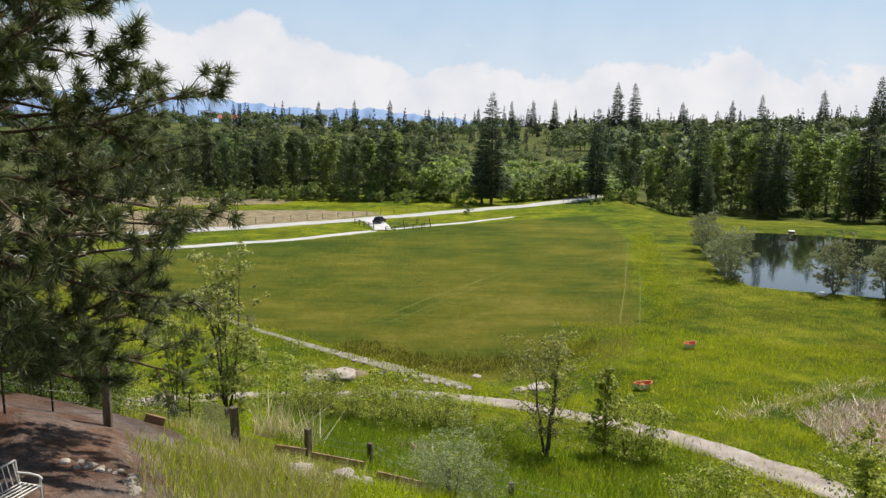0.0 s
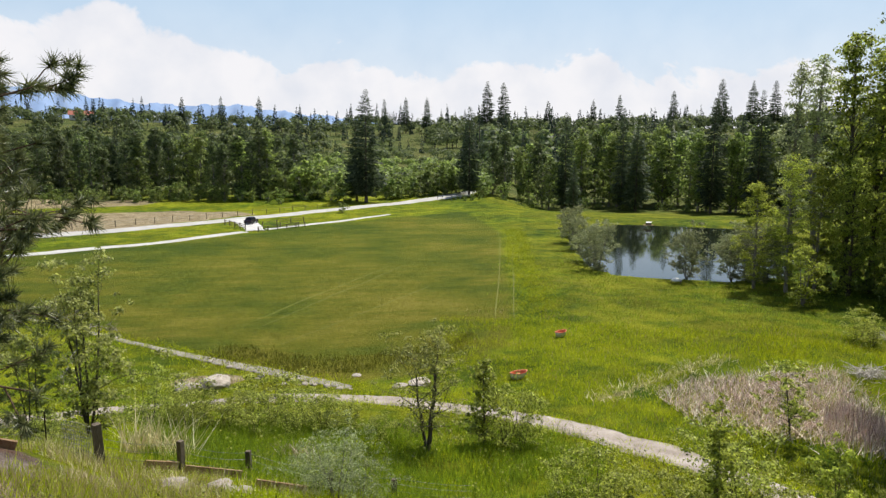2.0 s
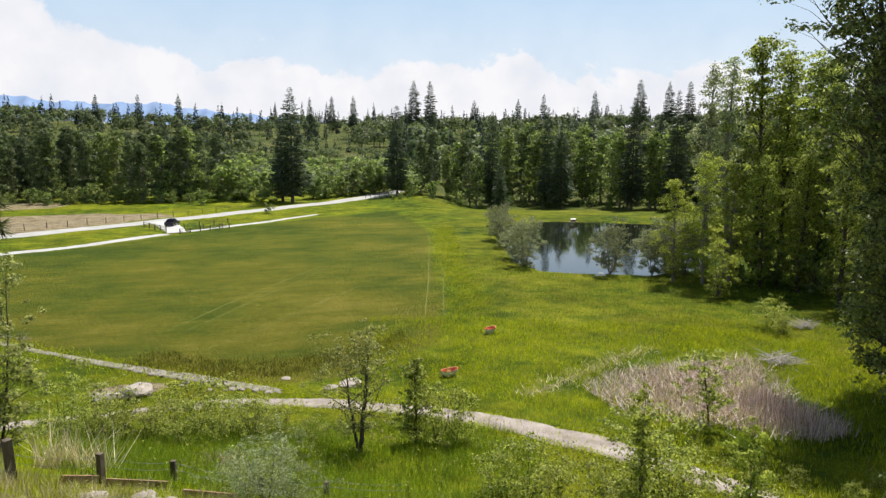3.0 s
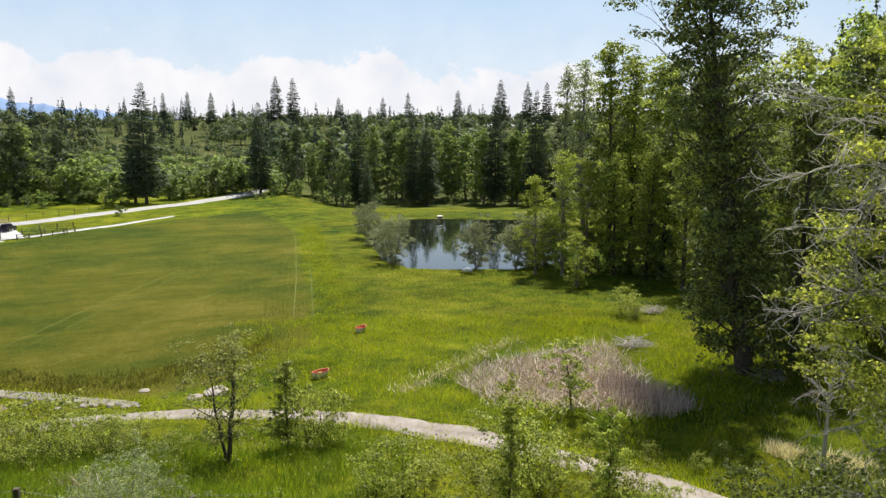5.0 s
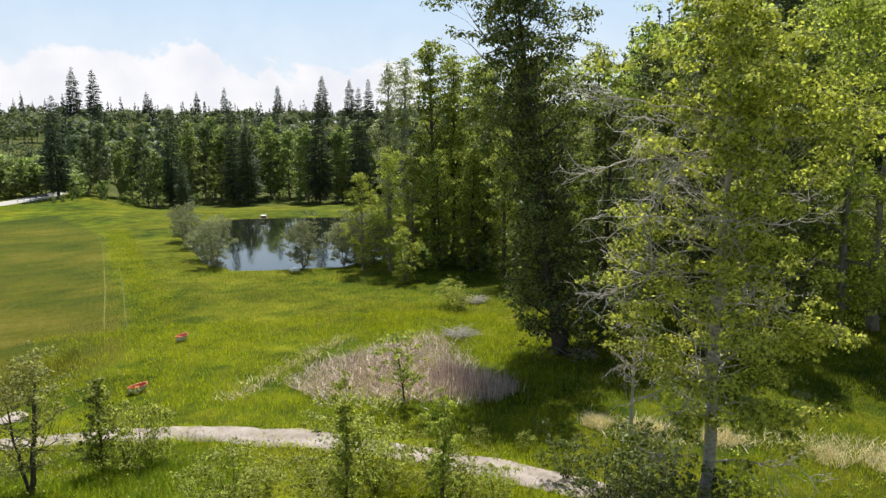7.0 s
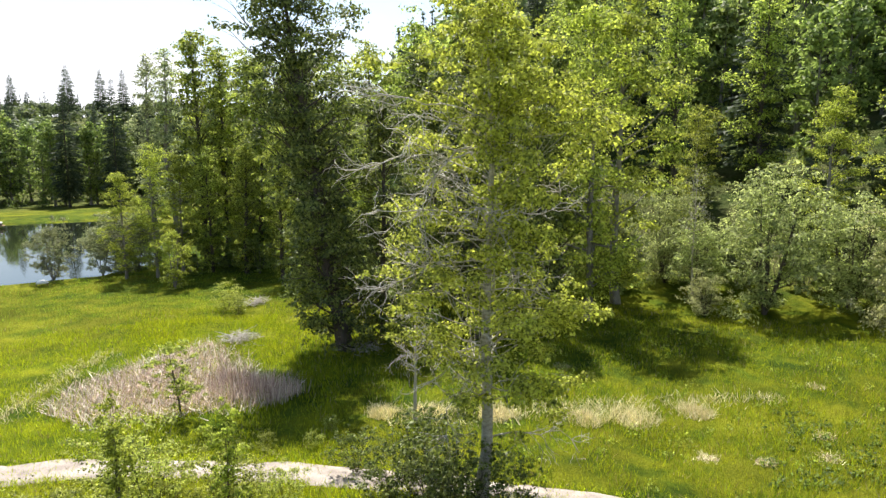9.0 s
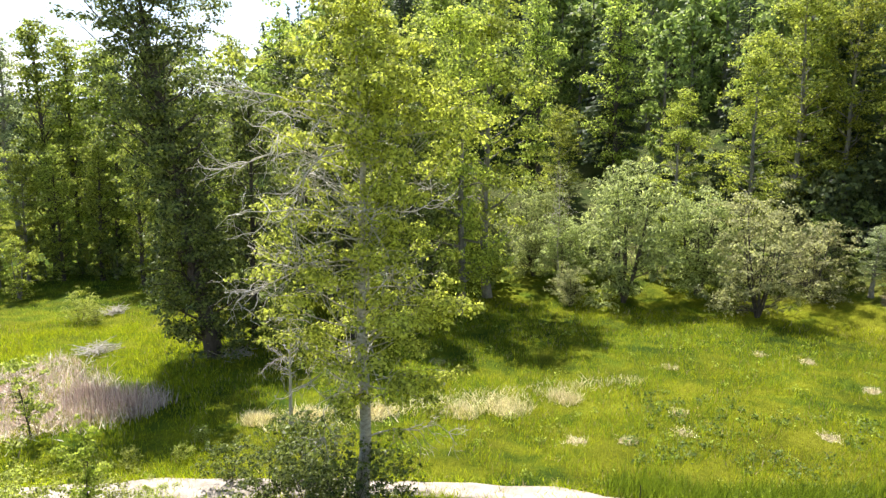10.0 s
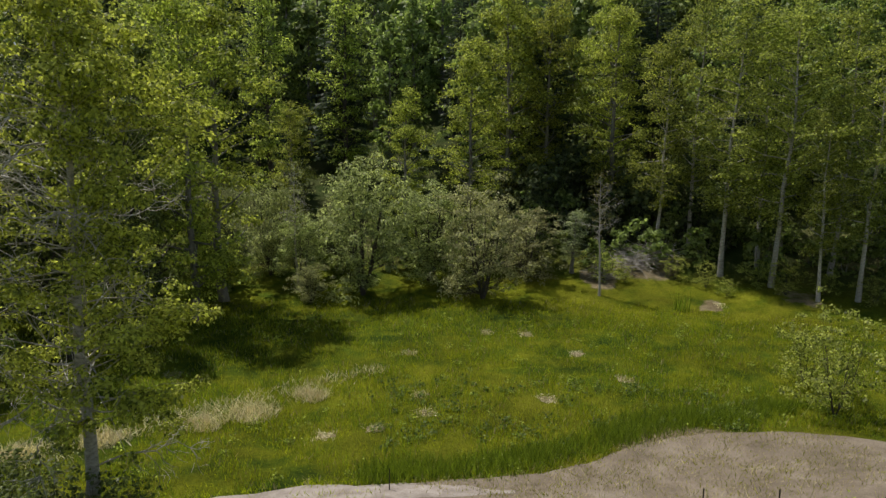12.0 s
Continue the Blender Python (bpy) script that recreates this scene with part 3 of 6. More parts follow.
def broadleaf_meshes(seed, height, base, radius, leaf, leaves, leaf_mat, bark_mat, limbs=26, trunk_r=0.0, lean=(0, 0), rise=0.7, steep=0.45, shape=0.55, clump=0.16, stems=1, spread=0.0, slim=0.62, bare=(), twigs=True, thin=None, full=0.6, limb_r=1.0, uneven=0.3, profile=None):
    """The trunk mesh, the crown mesh and meshes of bare dead branches of one broadleaved tree that stands at the origin.
    shape: where the crown is widest, from its base 0 to its top 1; profile: widths of the crown at even steps from base to top;
    uneven: how far boughs differ in reach, so that the outline has lobes and bays."""
    rng = np.random.default_rng(seed)
    trunk_r = trunk_r or height * 0.014
    wood, centres, sizes, dead = [], [], [], []
    lobes = rng.uniform(0, 6.28, 6)
    for stem in range(stems):
        turn = 2 * np.pi * stem / stems + rng.uniform(0, 1)
        out = np.array([np.cos(turn), np.sin(turn)]) * spread
        top = height * (1 if stem == 0 else rng.uniform(0.72, 0.95))
        u = np.linspace(0, 1, 9)
        spine = np.stack([lean[0] * u * height + out[0] * u ** 0.8 * height, lean[1] * u * height + out[1] * u ** 0.8 * height, u * top], 1)
        spine[1:, :2] += np.cumsum(rng.normal(0, height * 0.006, (8, 2)), 0)
        thick = trunk_r / stems ** 0.5
        wood.append(tube(spine, thick * np.concatenate([[1.35], (1 - u[1:]) ** 0.85 + 0.05]), 8))
        count = max(3, limbs // stems)
        for k in range(count):
            q = (k + rng.uniform(0, 1)) / count
            z = base + (top * 0.97 - base) * q
            if profile:
                width = radius * np.interp(q, np.linspace(0, 1, len(profile)), profile)
            else:
                width = radius * (np.sin(np.pi * np.clip(0.5 * q / shape if q < shape else 0.5 + 0.5 * (q - shape) / (1 - shape), 0, 1)) ** full * 0.85 + 0.15)
            a = k * 2.4 + rng.uniform(-0.6, 0.6)
            lobe = math.sin(2 * a + lobes[0] + 5 * q) + 0.8 * math.sin(3 * a + lobes[1] - 9 * q) + 0.6 * math.sin(14 * q + lobes[2] + a)
            length = width * np.clip(0.86 + uneven * 0.55 * lobe + rng.uniform(-uneven, uneven) * 0.6, 0.35, 1.3)
            s = np.array([np.interp(z, spine[:, 2], spine[:, c]) for c in (0, 1)])
            up = steep * (0.4 + q)
            limb = bent(rng, (*s, z - length * 0.25 * up), (np.cos(a), np.sin(a), up), length, 6, rise * 0.5, 0.22)
            r0 = (thick * (1 - z / top) ** 0.7 * 0.42 + thick * 0.05) * limb_r
            wood.append(tube(limb if twigs else limb[::2], (r0 * np.linspace(1, 0.12, 6))[:: 1 if twigs else 2], 5 if twigs else 3))
            for c in range(5):
                e = rng.uniform(0.35, 1.0) if c else 1.0
                spot = np.array([np.interp(e * 5, range(6), limb[:, m]) for m in range(3)])
                spot = spot + rng.normal(0, radius * 0.15, 3) * (c > 0)
                if thin and rng.uniform() < 0.5 and thin[0] < z < thin[1] and math.cos(a - thin[2]) > 0.3:
                    continue
                if 0 < c < 3 and twigs:
                    wood.append(tube(np.array([limb[2], (limb[2] + spot) / 2 + [0, 0, 0.05 * length], spot]), r0 * np.array([0.4, 0.25, 0.08]), 4))
                centres.append(spot)
                sizes.append((height * clump * 0.17 + radius * 0.05) * rng.choice([0.55, 0.8, 1.0, 1.4]))
        for c in range(3):
            centres.append(spine[-1] + rng.normal(0, 0.25, 3) * sizes[-1] - [0, 0, 0.5 * c * sizes[-1]])
            sizes.append(height * clump * (0.13 + 0.05 * c))
    centres, sizes = np.array(centres), np.array(sizes)
    share = rng.choice(len(centres), leaves, p=sizes ** 2 / (sizes ** 2).sum())
    off = ball_points(rng, leaves)
    off /= np.linalg.norm(off, axis=1, keepdims=True) + 1e-9
    off *= rng.uniform(0.3, 1.0, (leaves, 1)) ** 0.6 * rng.choice([1.0, 1.0, 1.0, 1.45], (leaves, 1))
    off[:, 2] = np.where(off[:, 2] < -0.25, -off[:, 2] * 0.6, off[:, 2]) * 0.8
    crown = leaf_quads(rng, centres[share] + off * sizes[share][:, None], leaf, slim=slim, bias=off / (np.linalg.norm(off, axis=1, keepdims=True) + 1e-9))
    for z0, a, length in bare:
        s = [np.interp(z0, spine[:, 2], spine[:, c]) for c in (0, 1)]
        limb = bent(rng, (*s, z0), (np.cos(a), np.sin(a), rng.uniform(0.1, 0.7)), length, 9, rng.uniform(-1.3, -0.2), 0.26)
        branch = [tube(limb, trunk_r * 0.15 * np.linspace(1, 0.25, 9), 5)]
        dead.append(branch)
        for b in range(13):
            j = rng.integers(3, 9)
            way = limb[min(j, 8)] - limb[j - 1] + rng.normal(0, 0.55, 3) * length / 8
            twig = bent(rng, limb[j - 1], way / np.linalg.norm(way), length * rng.uniform(0.15, 0.42), 7, rng.uniform(-0.9, 0.5), 0.42)
            branch.append(tube(twig, trunk_r * 0.075 * np.linspace(1, 0.3, 7), 4))
            for c in range(3):
                w2 = twig[2] - twig[1] + rng.normal(0, 0.10, 3)
                branch.append(tube(bent(rng, twig[2 + c], w2 / np.linalg.norm(w2), length * rng.uniform(0.06, 0.2), 5, rng.uniform(-0.6, 0.3), 0.5), [trunk_r * 0.032] * 4 + [trunk_r * 0.016], 3))
    return (mesh_from("trunk", wood, bark_mat, True), mesh_from("crown", [crown], leaf_mat), [mesh_from("dead_branch", d, DEAD_TWIG, True) for d in dead])


def conifer_meshes(seed, height, radius, sprays, mat, bare=0.08, droop=-0.25, ragged=0.25, sprig=1.0):
    """Trunk and crown of a fir: whorls of drooping boughs, each set with flat sprigs."""
    rng = np.random.default_rng(seed)
    u = np.linspace(0, 1, 8)
    spine = np.stack([np.cumsum(rng.normal(0, height * 0.002, 8)), np.cumsum(rng.normal(0, height * 0.002, 8)), u * height], 1)
    wood = [tube(spine, height * 0.013 * np.concatenate([[1.3], (1 - u[1:]) ** 0.9 + 0.03]), 6)]
    quads = []
    n = sprays
    q = np.sort(rng.uniform(0, 1, n) ** 1.15)
    z = height * (bare + (1 - bare) * q)
    reach = radius * ((1 - q) ** 0.62 * np.minimum(1, 0.5 + q * 2.6) + 0.05) * (1 + 0.10 * np.sin(q * 23 + rng.uniform(0, 6))) * rng.uniform(1 - ragged * 1.6, 1 + ragged, n)
    a = np.arange(n) * 2.399 + rng.normal(0, 0.3, n)
    way = np.stack([np.cos(a), np.sin(a), droop * (1 - 1.6 * q) + rng.normal(0, 0.08, n)], 1)
    side = np.stack([-np.sin(a), np.cos(a), rng.normal(0, 0.25, n)], 1)
    root = np.stack([np.interp(z, spine[:, 2], spine[:, 0]), np.interp(z, spine[:, 2], spine[:, 1]), z], 1)
    for e in (0.3, 0.55, 0.8, 1.0):
        for s in (-1, 1):
            c = root + way * (reach * e)[:, None]
            b = side * s * (reach * (0.30 - 0.16 * e) * sprig)[:, None] + way * (reach * 0.16)[:, None]
            w = way * (reach * 0.10 * sprig)[:, None] + rng.normal(0, 0.02 * radius, (n, 3))
            drop = np.array([0, 0, -1.0]) * (reach * 0.07)[:, None]
            quads.append(np.stack([c - w, c + b * 0.6 - w * 0.6 + drop, c + b + drop * 1.6, c + b * 0.5 + w * 1.4], 1).reshape(-1, 3))
    v = np.concatenate(quads)
    return mesh_from("trunk", wood, BARK_DARK, True), mesh_from("crown", [(v, np.arange(len(v)).reshape(-1, 4))], mat), []


def polar(az, r):
    return r * math.sin(radians(az)), r * math.cos(radians(az))


TEMPLATES = {}


def plant(name, meshes, x, y, label, category, group="", turn=0.0, scale=(1, 1, 1), sink=0.15):
    """One tree or shrub on the ground from ready meshes."""
    ob = thing(name, (x, y, gz(x, y) - sink), label, category, group, turn)
    for me, what in [(meshes[0], "trunk"), (meshes[1], "crown")] + [(d, "dead_branch") for d in meshes[2]]:
        p = part(what, me, None, ob, "bare pale dead branch" if what == "dead_branch" else "")
        p.scale = scale
    return ob


def stand(key, spots, name, label, category, group, full, seed, vary=0.12, girth=1.0):
    """Copies of one template at (x, y, height) spots; full is the template's height."""
    rng = np.random.default_rng(seed)
    for x, y, h in spots:
        s = h / full
        w = s * girth * rng.uniform(1 - vary, 1 + vary)
        plant(name, TEMPLATES[key], x, y, label, category, group, rng.uniform(0, 360), (w, w, s))


# templates: heights are nominal and scaled to the place
for k in range(3):
    TEMPLATES["far_broad", k] = broadleaf_meshes(100 + k, 22, 1.8, 4.4, 0.72, 2500, LEAF_FAR_HAZED, BARK_GREY, 36, shape=0.45, clump=0.17, steep=0.9, twigs=False)
    TEMPLATES["far_young", k] = broadleaf_meshes(110 + k, 18, 1.5, 4.0, 0.62, 2200, LEAF_FAR_YOUNG, BARK_GREY, 32, shape=0.45, clump=0.18, steep=0.8, twigs=False)
    TEMPLATES["fir", k] = conifer_meshes(120 + k, 30, (4.2, 3.7, 4.1)[k], 520, NEEDLE_FIR, ragged=(0.24, 0.28, 0.22)[k], sprig=0.85)
    TEMPLATES["grey_fir", k] = conifer_meshes(130 + k, 24, 3.2, 400, NEEDLE_GREY)
    TEMPLATES["mid_broad", k] = broadleaf_meshes(140 + k, 28, 1.6, 5.0, 0.38, 9500, LEAF_COTTONWOOD, BARK_DARK, 54, shape=0.42, clump=0.15, steep=0.8, twigs=False)
    TEMPLATES["dark_broad", k] = broadleaf_meshes(145 + k, 28, 1.6, 5.0, 0.38, 10000, LEAF_SHADED, BARK_DARK, 54, shape=0.42, clump=0.13, steep=0.8, twigs=False, uneven=0.4)
    TEMPLATES["mid_young", k] = broadleaf_meshes(150 + k, 20, 1.6, 4.2, 0.24, 12500, LEAF_YOUNG, BARK_GREY, 38, shape=0.5, clump=0.16, steep=0.6, twigs=False)
    TEMPLATES["aspen", k] = broadleaf_meshes(160 + k, 28, 6.8, 5.2, 0.26, 12500, LEAF_ASPEN, BARK_WHITE, 44, shape=0.5, clump=0.14, trunk_r=0.25, twigs=False)
    TEMPLATES["grey_tree", k] = broadleaf_meshes(230 + k, 28, 7.0, 3.5, 0.30, 5600, LEAF_GREY, BARK_GREY, 40, shape=0.6, clump=0.11, steep=1.1, uneven=0.5, twigs=False)
    TEMPLATES["slim_broad", k] = broadleaf_meshes(240 + k, 30, 3.4, 5.4, 0.40, 10500, LEAF_COTTONWOOD, BARK_DARK, 66, shape=0.45, clump=0.12, steep=1.3, twigs=False, uneven=0.45)
    TEMPLATES["sprout", k] = broadleaf_meshes(250 + k, 3.4, 0.2, 2.3, 0.18, 1900, LEAF_SHADED, BARK_DARK, 36, shape=0.55, clump=0.16, stems=6, spread=0.34, trunk_r=0.07, uneven=0.5)
    TEMPLATES["willow", k] = broadleaf_meshes(170 + k, 14, 0.6, 6.0, 0.40, 12000, LEAF_WILLOW, BARK_DARK, 66, shape=0.35, clump=0.21, stems=6, spread=0.16, trunk_r=0.35, slim=0.4, twigs=False)
    TEMPLATES["tan_willow", k] = broadleaf_meshes(260 + k, 12, 0.4, 6.2, 0.36, 9500, LEAF_TAN_WILLOW, BARK_DARK, 66, shape=0.4, clump=0.2, stems=6, spread=0.2, trunk_r=0.35, slim=0.4, uneven=0.4)
    TEMPLATES["pond_willow", k] = broadleaf_meshes(180 + k, 7.5, 0.2, 3.5, 0.27, 7000, LEAF_POND, BARK_GREY, 42, shape=0.45, clump=0.22, stems=7, spread=0.22, trunk_r=0.16, slim=0.4, twigs=False)
    TEMPLATES["shrub", k] = broadleaf_meshes(190 + k, 3.0, 0.1, 1.9, 0.115, 3200, LEAF_SHRUB, BARK_DARK, 30, shape=0.45, clump=0.24, stems=6, spread=0.25, trunk_r=0.05, twigs=False)
    TEMPLATES["dark_shrub", k] = broadleaf_meshes(210 + k, 3.0, 0.1, 1.9, 0.14, 2600, LEAF_DARK, BARK_DARK, 30, shape=0.45, clump=0.24, stems=6, spread=0.25, trunk_r=0.05, twigs=False)
    TEMPLATES["grey_shrub", k] = broadleaf_meshes(215 + k, 3.0, 0.1, 1.9, 0.075, 5200, LEAF_GREY, BARK_GREY, 36, shape=0.5, clump=0.2, stems=7, spread=0.22, trunk_r=0.05, slim=0.4, uneven=0.4, twigs=False)
    TEMPLATES["tall_shrub", k] = broadleaf_meshes(220 + k, 5.5, 0.1, 2.7, 0.15, 5200, LEAF_DARK, BARK_DARK, 44, shape=0.45, clump=0.2, stems=6, spread=0.2, trunk_r=0.07, twigs=False)
    # the far shrub in a darker leaf colour that stands in for woodland shade
    TEMPLATES["shade_shrub", k] = broadleaf_meshes(270 + k, 5.0, 0.1, 2.7, 0.42, 1100, LEAF_FAR_HAZED, BARK_DARK, 20, shape=0.4, clump=0.24, stems=4, spread=0.25, trunk_r=0.08, twigs=False)
    TEMPLATES["far_shrub", k] = broadleaf_meshes(200 + k, 5.0, 0.1, 2.7, 0.60, 720, LEAF_FAR_YOUNG, BARK_GREY, 16, shape=0.35, clump=0.26, stems=4, spread=0.25, trunk_r=0.08, twigs=False)

EDGE = "trees along the far edge of the pasture"
# the row of cottonwoods beyond the tan field
rng_wood = np.random.default_rng(11)
for k in range(34):
    az = -24 + k * 0.62 + rng_wood.uniform(-0.3, 0.3)
    r = 238 - 1.9 * (az + 6) + rng_wood.uniform(-3, 12)
    if -1.0 < az < 4:
        continue
    h = rng_wood.uniform(16.5, 22.5)
    kind = "far_broad" if rng_wood.uniform() < 0.6 else "far_young"
    stand((kind, k % 3), [(r * math.sin(radians(az)), r * math.cos(radians(az)), h)], "cottonwood_tree", "tall leafy green cottonwood at the edge of the hay field", "tree", EDGE, 22 if kind == "far_broad" else 18, 300 + k)
for k in range(24):
    az, r = -24.5 + k * 0.98 + rng_wood.uniform(-0.4, 0.4), 256 - 1.9 * (k * 0.98 - 18.5) + rng_wood.uniform(-4, 10)
    if az < -1.5:
        stand(("far_broad", k % 3), [(*polar(az, r), rng_wood.uniform(17, 23))], "cottonwood_tree", "tall leafy green cottonwood at the edge of the hay field", "tree", EDGE, 22, 340 + k)
# the wood behind the pond
for k in range(54):
    az = 14.3 + k * 0.60 + rng_wood.uniform(-0.4, 0.4)
    r = (272 if az > 19 else 250) + rng_wood.uniform(-4, 22)
    h = rng_wood.uniform(23, 31) if az > 19 else rng_wood.uniform(15, 23)
    kind = "far_broad" if rng_wood.uniform() < 0.22 else "far_young"
    stand((kind, k % 3), [(r * math.sin(radians(az)), r * math.cos(radians(az)), h)], "cottonwood_tree", "slender green cottonwood in the wood behind the pond", "tree", "trees behind the pond", 22 if kind == "far_broad" else 18, 400 + k)


def fir_at(az, r, h, k, label="tall dark green fir standing above the broadleaved trees", kind="fir", girth=1.0):
    stand((kind, k % 3), [(r * math.sin(radians(az)), r * math.cos(radians(az)), h)], "fir_tree", label, "tree", "dark firs", 30 if kind == "fir" else 24, 500 + k, 0.12, girth)


fir_at(4.0, 226, 35.5, 0, "very tall dark fir standing alone beside the road")
fir_at(3.2, 230, 27, 1)
fir_at(12.3, 246, 31, 2, "tall dark fir beside the road's end")
for k, (az, r, h) in enumerate(((-14.5, 262, 24), (-9.5, 258, 25), (-5.2, 250, 24), (20.0, 258, 35), (24.4, 266, 37), (31.0, 262, 40), (34.2, 262, 42), (27.8, 300, 36), (36.0, 280, 34), (33.0, 295, 35), (38.5, 275, 37), (41.5, 270, 37))):
    fir_at(az, r, h, k + 3, girth=0.76)
for k, (az, r, h) in enumerate(((20.7, 232, 17), (25.5, 262, 31), (36.8, 262, 27))):
    fir_at(az, r, h, k, "grey-green fir among the cottonwoods", "grey_fir")


def wood_stuff(name, seed, spots, mat, label, conifer, wide=0.30):
    """Far woods, too many to count: small whole trees joined in one mesh."""
    rng = np.random.default_rng(seed)
    leaves, wood = [], []
    for x, y, z, h in spots:
        if conifer:
            n = 120
            q = rng.uniform(0, 1, n) ** 1.15
            a = rng.uniform(0, 6.28, n)
            reach = h * 0.215 * (1 - q) ** 0.75 + 0.15
            c = np.stack([x + np.cos(a) * reach * 0.55, y + np.sin(a) * reach * 0.55, z + h * (0.02 + 0.96 * q)], 1)
            v, f = leaf_quads(rng, c, 0.12 * h, up=0.1, slim=0.7)
            v = v.reshape(n, 4, 3)
            v = c[:, None] + (v - c[:, None]) * (1.15 - 0.85 * q)[:, None, None]
            v = v.reshape(-1, 3)
        else:
            n = 110
            d = rng.normal(size=(n, 3))
            d /= np.linalg.norm(d, axis=1, keepdims=True)
            d[:, 2] = np.where(d[:, 2] < -0.3, -d[:, 2], d[:, 2])
            lump = 0.75 + 0.25 * np.sin(d[:, 0] * 5 + x) * np.sin(d[:, 1] * 5 + y) + rng.uniform(-0.15, 0.1, n)
            c = d * lump[:, None] * [h * wide, h * wide, h * 0.46] + [x, y, z + h * 0.5]
            v, f = leaf_quads(rng, c, (0.13 + 0.12 * (wide - 0.3)) * h, up=0.3, slim=0.85, bias=d * 1.2)
        leaves.append((v, f))
        wood.append(tube([(x, y, z - 0.5), (x, y, z + h * 0.9)], [h * 0.015, h * 0.004], 4))
    ob = tagged(new(name), label, "trees", kind="stuff")
    part("foliage", mesh_from("foliage", leaves, mat), None, ob)
    part("trunks", mesh_from("trunks", wood, BARK_DARK), None, ob)


def far_spots(seed, n, az0, az1, r0, r1, h0, h1):
    rng = np.random.default_rng(seed)
    az, r = np.radians(rng.uniform(az0, az1, n)), rng.uniform(r0, r1, n)
    x, y = r * np.sin(az), r * np.cos(az)
    return list(zip(x, y, ground_z(x, y), rng.uniform(h0, h1, n)))


wood_stuff("far_fir_wood", 21, far_spots(21, 260, -32, 58, 560, 760, 10, 22), NEEDLE_FAR_HAZED, "dark fir wood along the far ridge", True)
wood_stuff("far_broadleaf_wood", 22, far_spots(22, 620, -32, 58, 540, 700, 7, 13), LEAF_FAR_HAZED, "mixed green wood along the far ridge", False, 0.42)
wood_stuff("far_broadleaf_wood", 38, far_spots(38, 330, 9, 58, 440, 560, 8, 15), LEAF_FAR_HAZED, "mixed green wood on the far slope", False, 0.40)
wood_stuff("far_broadleaf_wood", 39, far_spots(39, 170, -32, 1, 420, 540, 7, 12), LEAF_FAR_HAZED, "mixed green wood on the far slope", False, 0.42)
wood_stuff("far_broadleaf_wood", 23, far_spots(23, 200, -30, -1, 275, 420, 10, 16), LEAF_FAR_HAZED, "green trees behind the cottonwood row", False, 0.34)
wood_stuff("far_broadleaf_wood", 24, far_spots(24, 200, 13, 50, 310, 440, 12, 20), LEAF_FAR_HAZED, "dense green wood behind the pond", False, 0.34)
wood_stuff("far_fir_wood", 25, far_spots(25, 70, 12, 50, 310, 470, 16, 26), NEEDLE_FAR_HAZED, "dark firs among the wood behind the pond", True)
wood_stuff("slope_brush", 26, far_spots(26, 230, -3, 14, 245, 370, 3.5, 8), LEAF_FAR_YOUNG, "green brush dotting the open slope", False, 0.6)
wood_stuff("slope_brush", 36, far_spots(36, 120, -4, 14, 360, 520, 3, 6.5), LEAF_FAR_HAZED, "scattered brush high on the open slope", False, 0.6)
wood_stuff("slope_brush", 28, far_spots(28, 150, -4, 14, 250, 400, 4, 8), LEAF_FAR_HAZED, "dark green brush on the open slope", False, 0.6)
wood_stuff("slope_trees", 37, far_spots(37, 60, -6, 9, 430, 560, 7, 13), NEEDLE_FAR_HAZED, "small dark firs scattered over the open slope", True)
wood_stuff("hillside_wood", 27, far_spots(27, 110, 55, 130, 150, 250, 20, 32), NEEDLE_FIR, "dark fir wood on the hillside", True)
wood_stuff("hillside_wood", 35, far_spots(35, 190, 55, 130, 150, 250, 18, 28), LEAF_FAR_YOUNG, "green leafy wood on the hillside", False)
rng_hill = np.random.default_rng(29)
for k in range(44):
    az, r = 62 + k * 1.55 + rng_hill.uniform(-0.7, 0.7), rng_hill.uniform(112, 150)
    if k % 5 < (3 if az < 86 else 4):
        stand(("far_young", k % 3), [(r * math.sin(radians(az)), r * math.cos(radians(az)), rng_hill.uniform(24, 31))], "cottonwood_tree", "green leafy tree on the wooded hillside", "tree", "trees on the hillside", 18, 860 + k, 0.1)
    else:
        stand(("fir", k % 3), [(r * math.sin(radians(az)), r * math.cos(radians(az)), rng_hill.uniform(25, 34))], "fir_tree", "dark fir on the wooded hillside", "tree", "trees on the hillside", 30, 860 + k)

# single tall firs on the ridge
for k, (az, r, h) in enumerate(((13.7, 560, 36), (15.0, 560, 35), (7.2, 600, 26), (8.9, 600, 26), (5.5, 590, 25), (31.4, 520, 33), (-4.2, 600, 24), (-7.0, 620, 22), (-9.8, 600, 20), (33.5, 540, 30), (35, 540, 30), (18.5, 560, 22), (22, 560, 22), (24, 540, 25), (28, 540, 26))):
    fir_at(az, r, h * 1.15, k, "single tall fir on the far ridge", girth=1.0)

# willows and brush round the pond
for k, (x, y, h) in enumerate(((41.5, 99, 7.6), (43.5, 106, 7.0), (48, 128, 7.4), (46, 119, 6.5), (51.0, 89.8, 8.0), (57.0, 88.4, 7.2), (59, 86.5, 8.8), (61.5, 87, 7.6), (52, 137, 6.0))):
    stand(("pond_willow", k % 3), [(x, y, h)], "willow_shrub", "grey-green willow shrub at the water's edge", "shrub", "willows round the pond", 7.5, 600 + k)
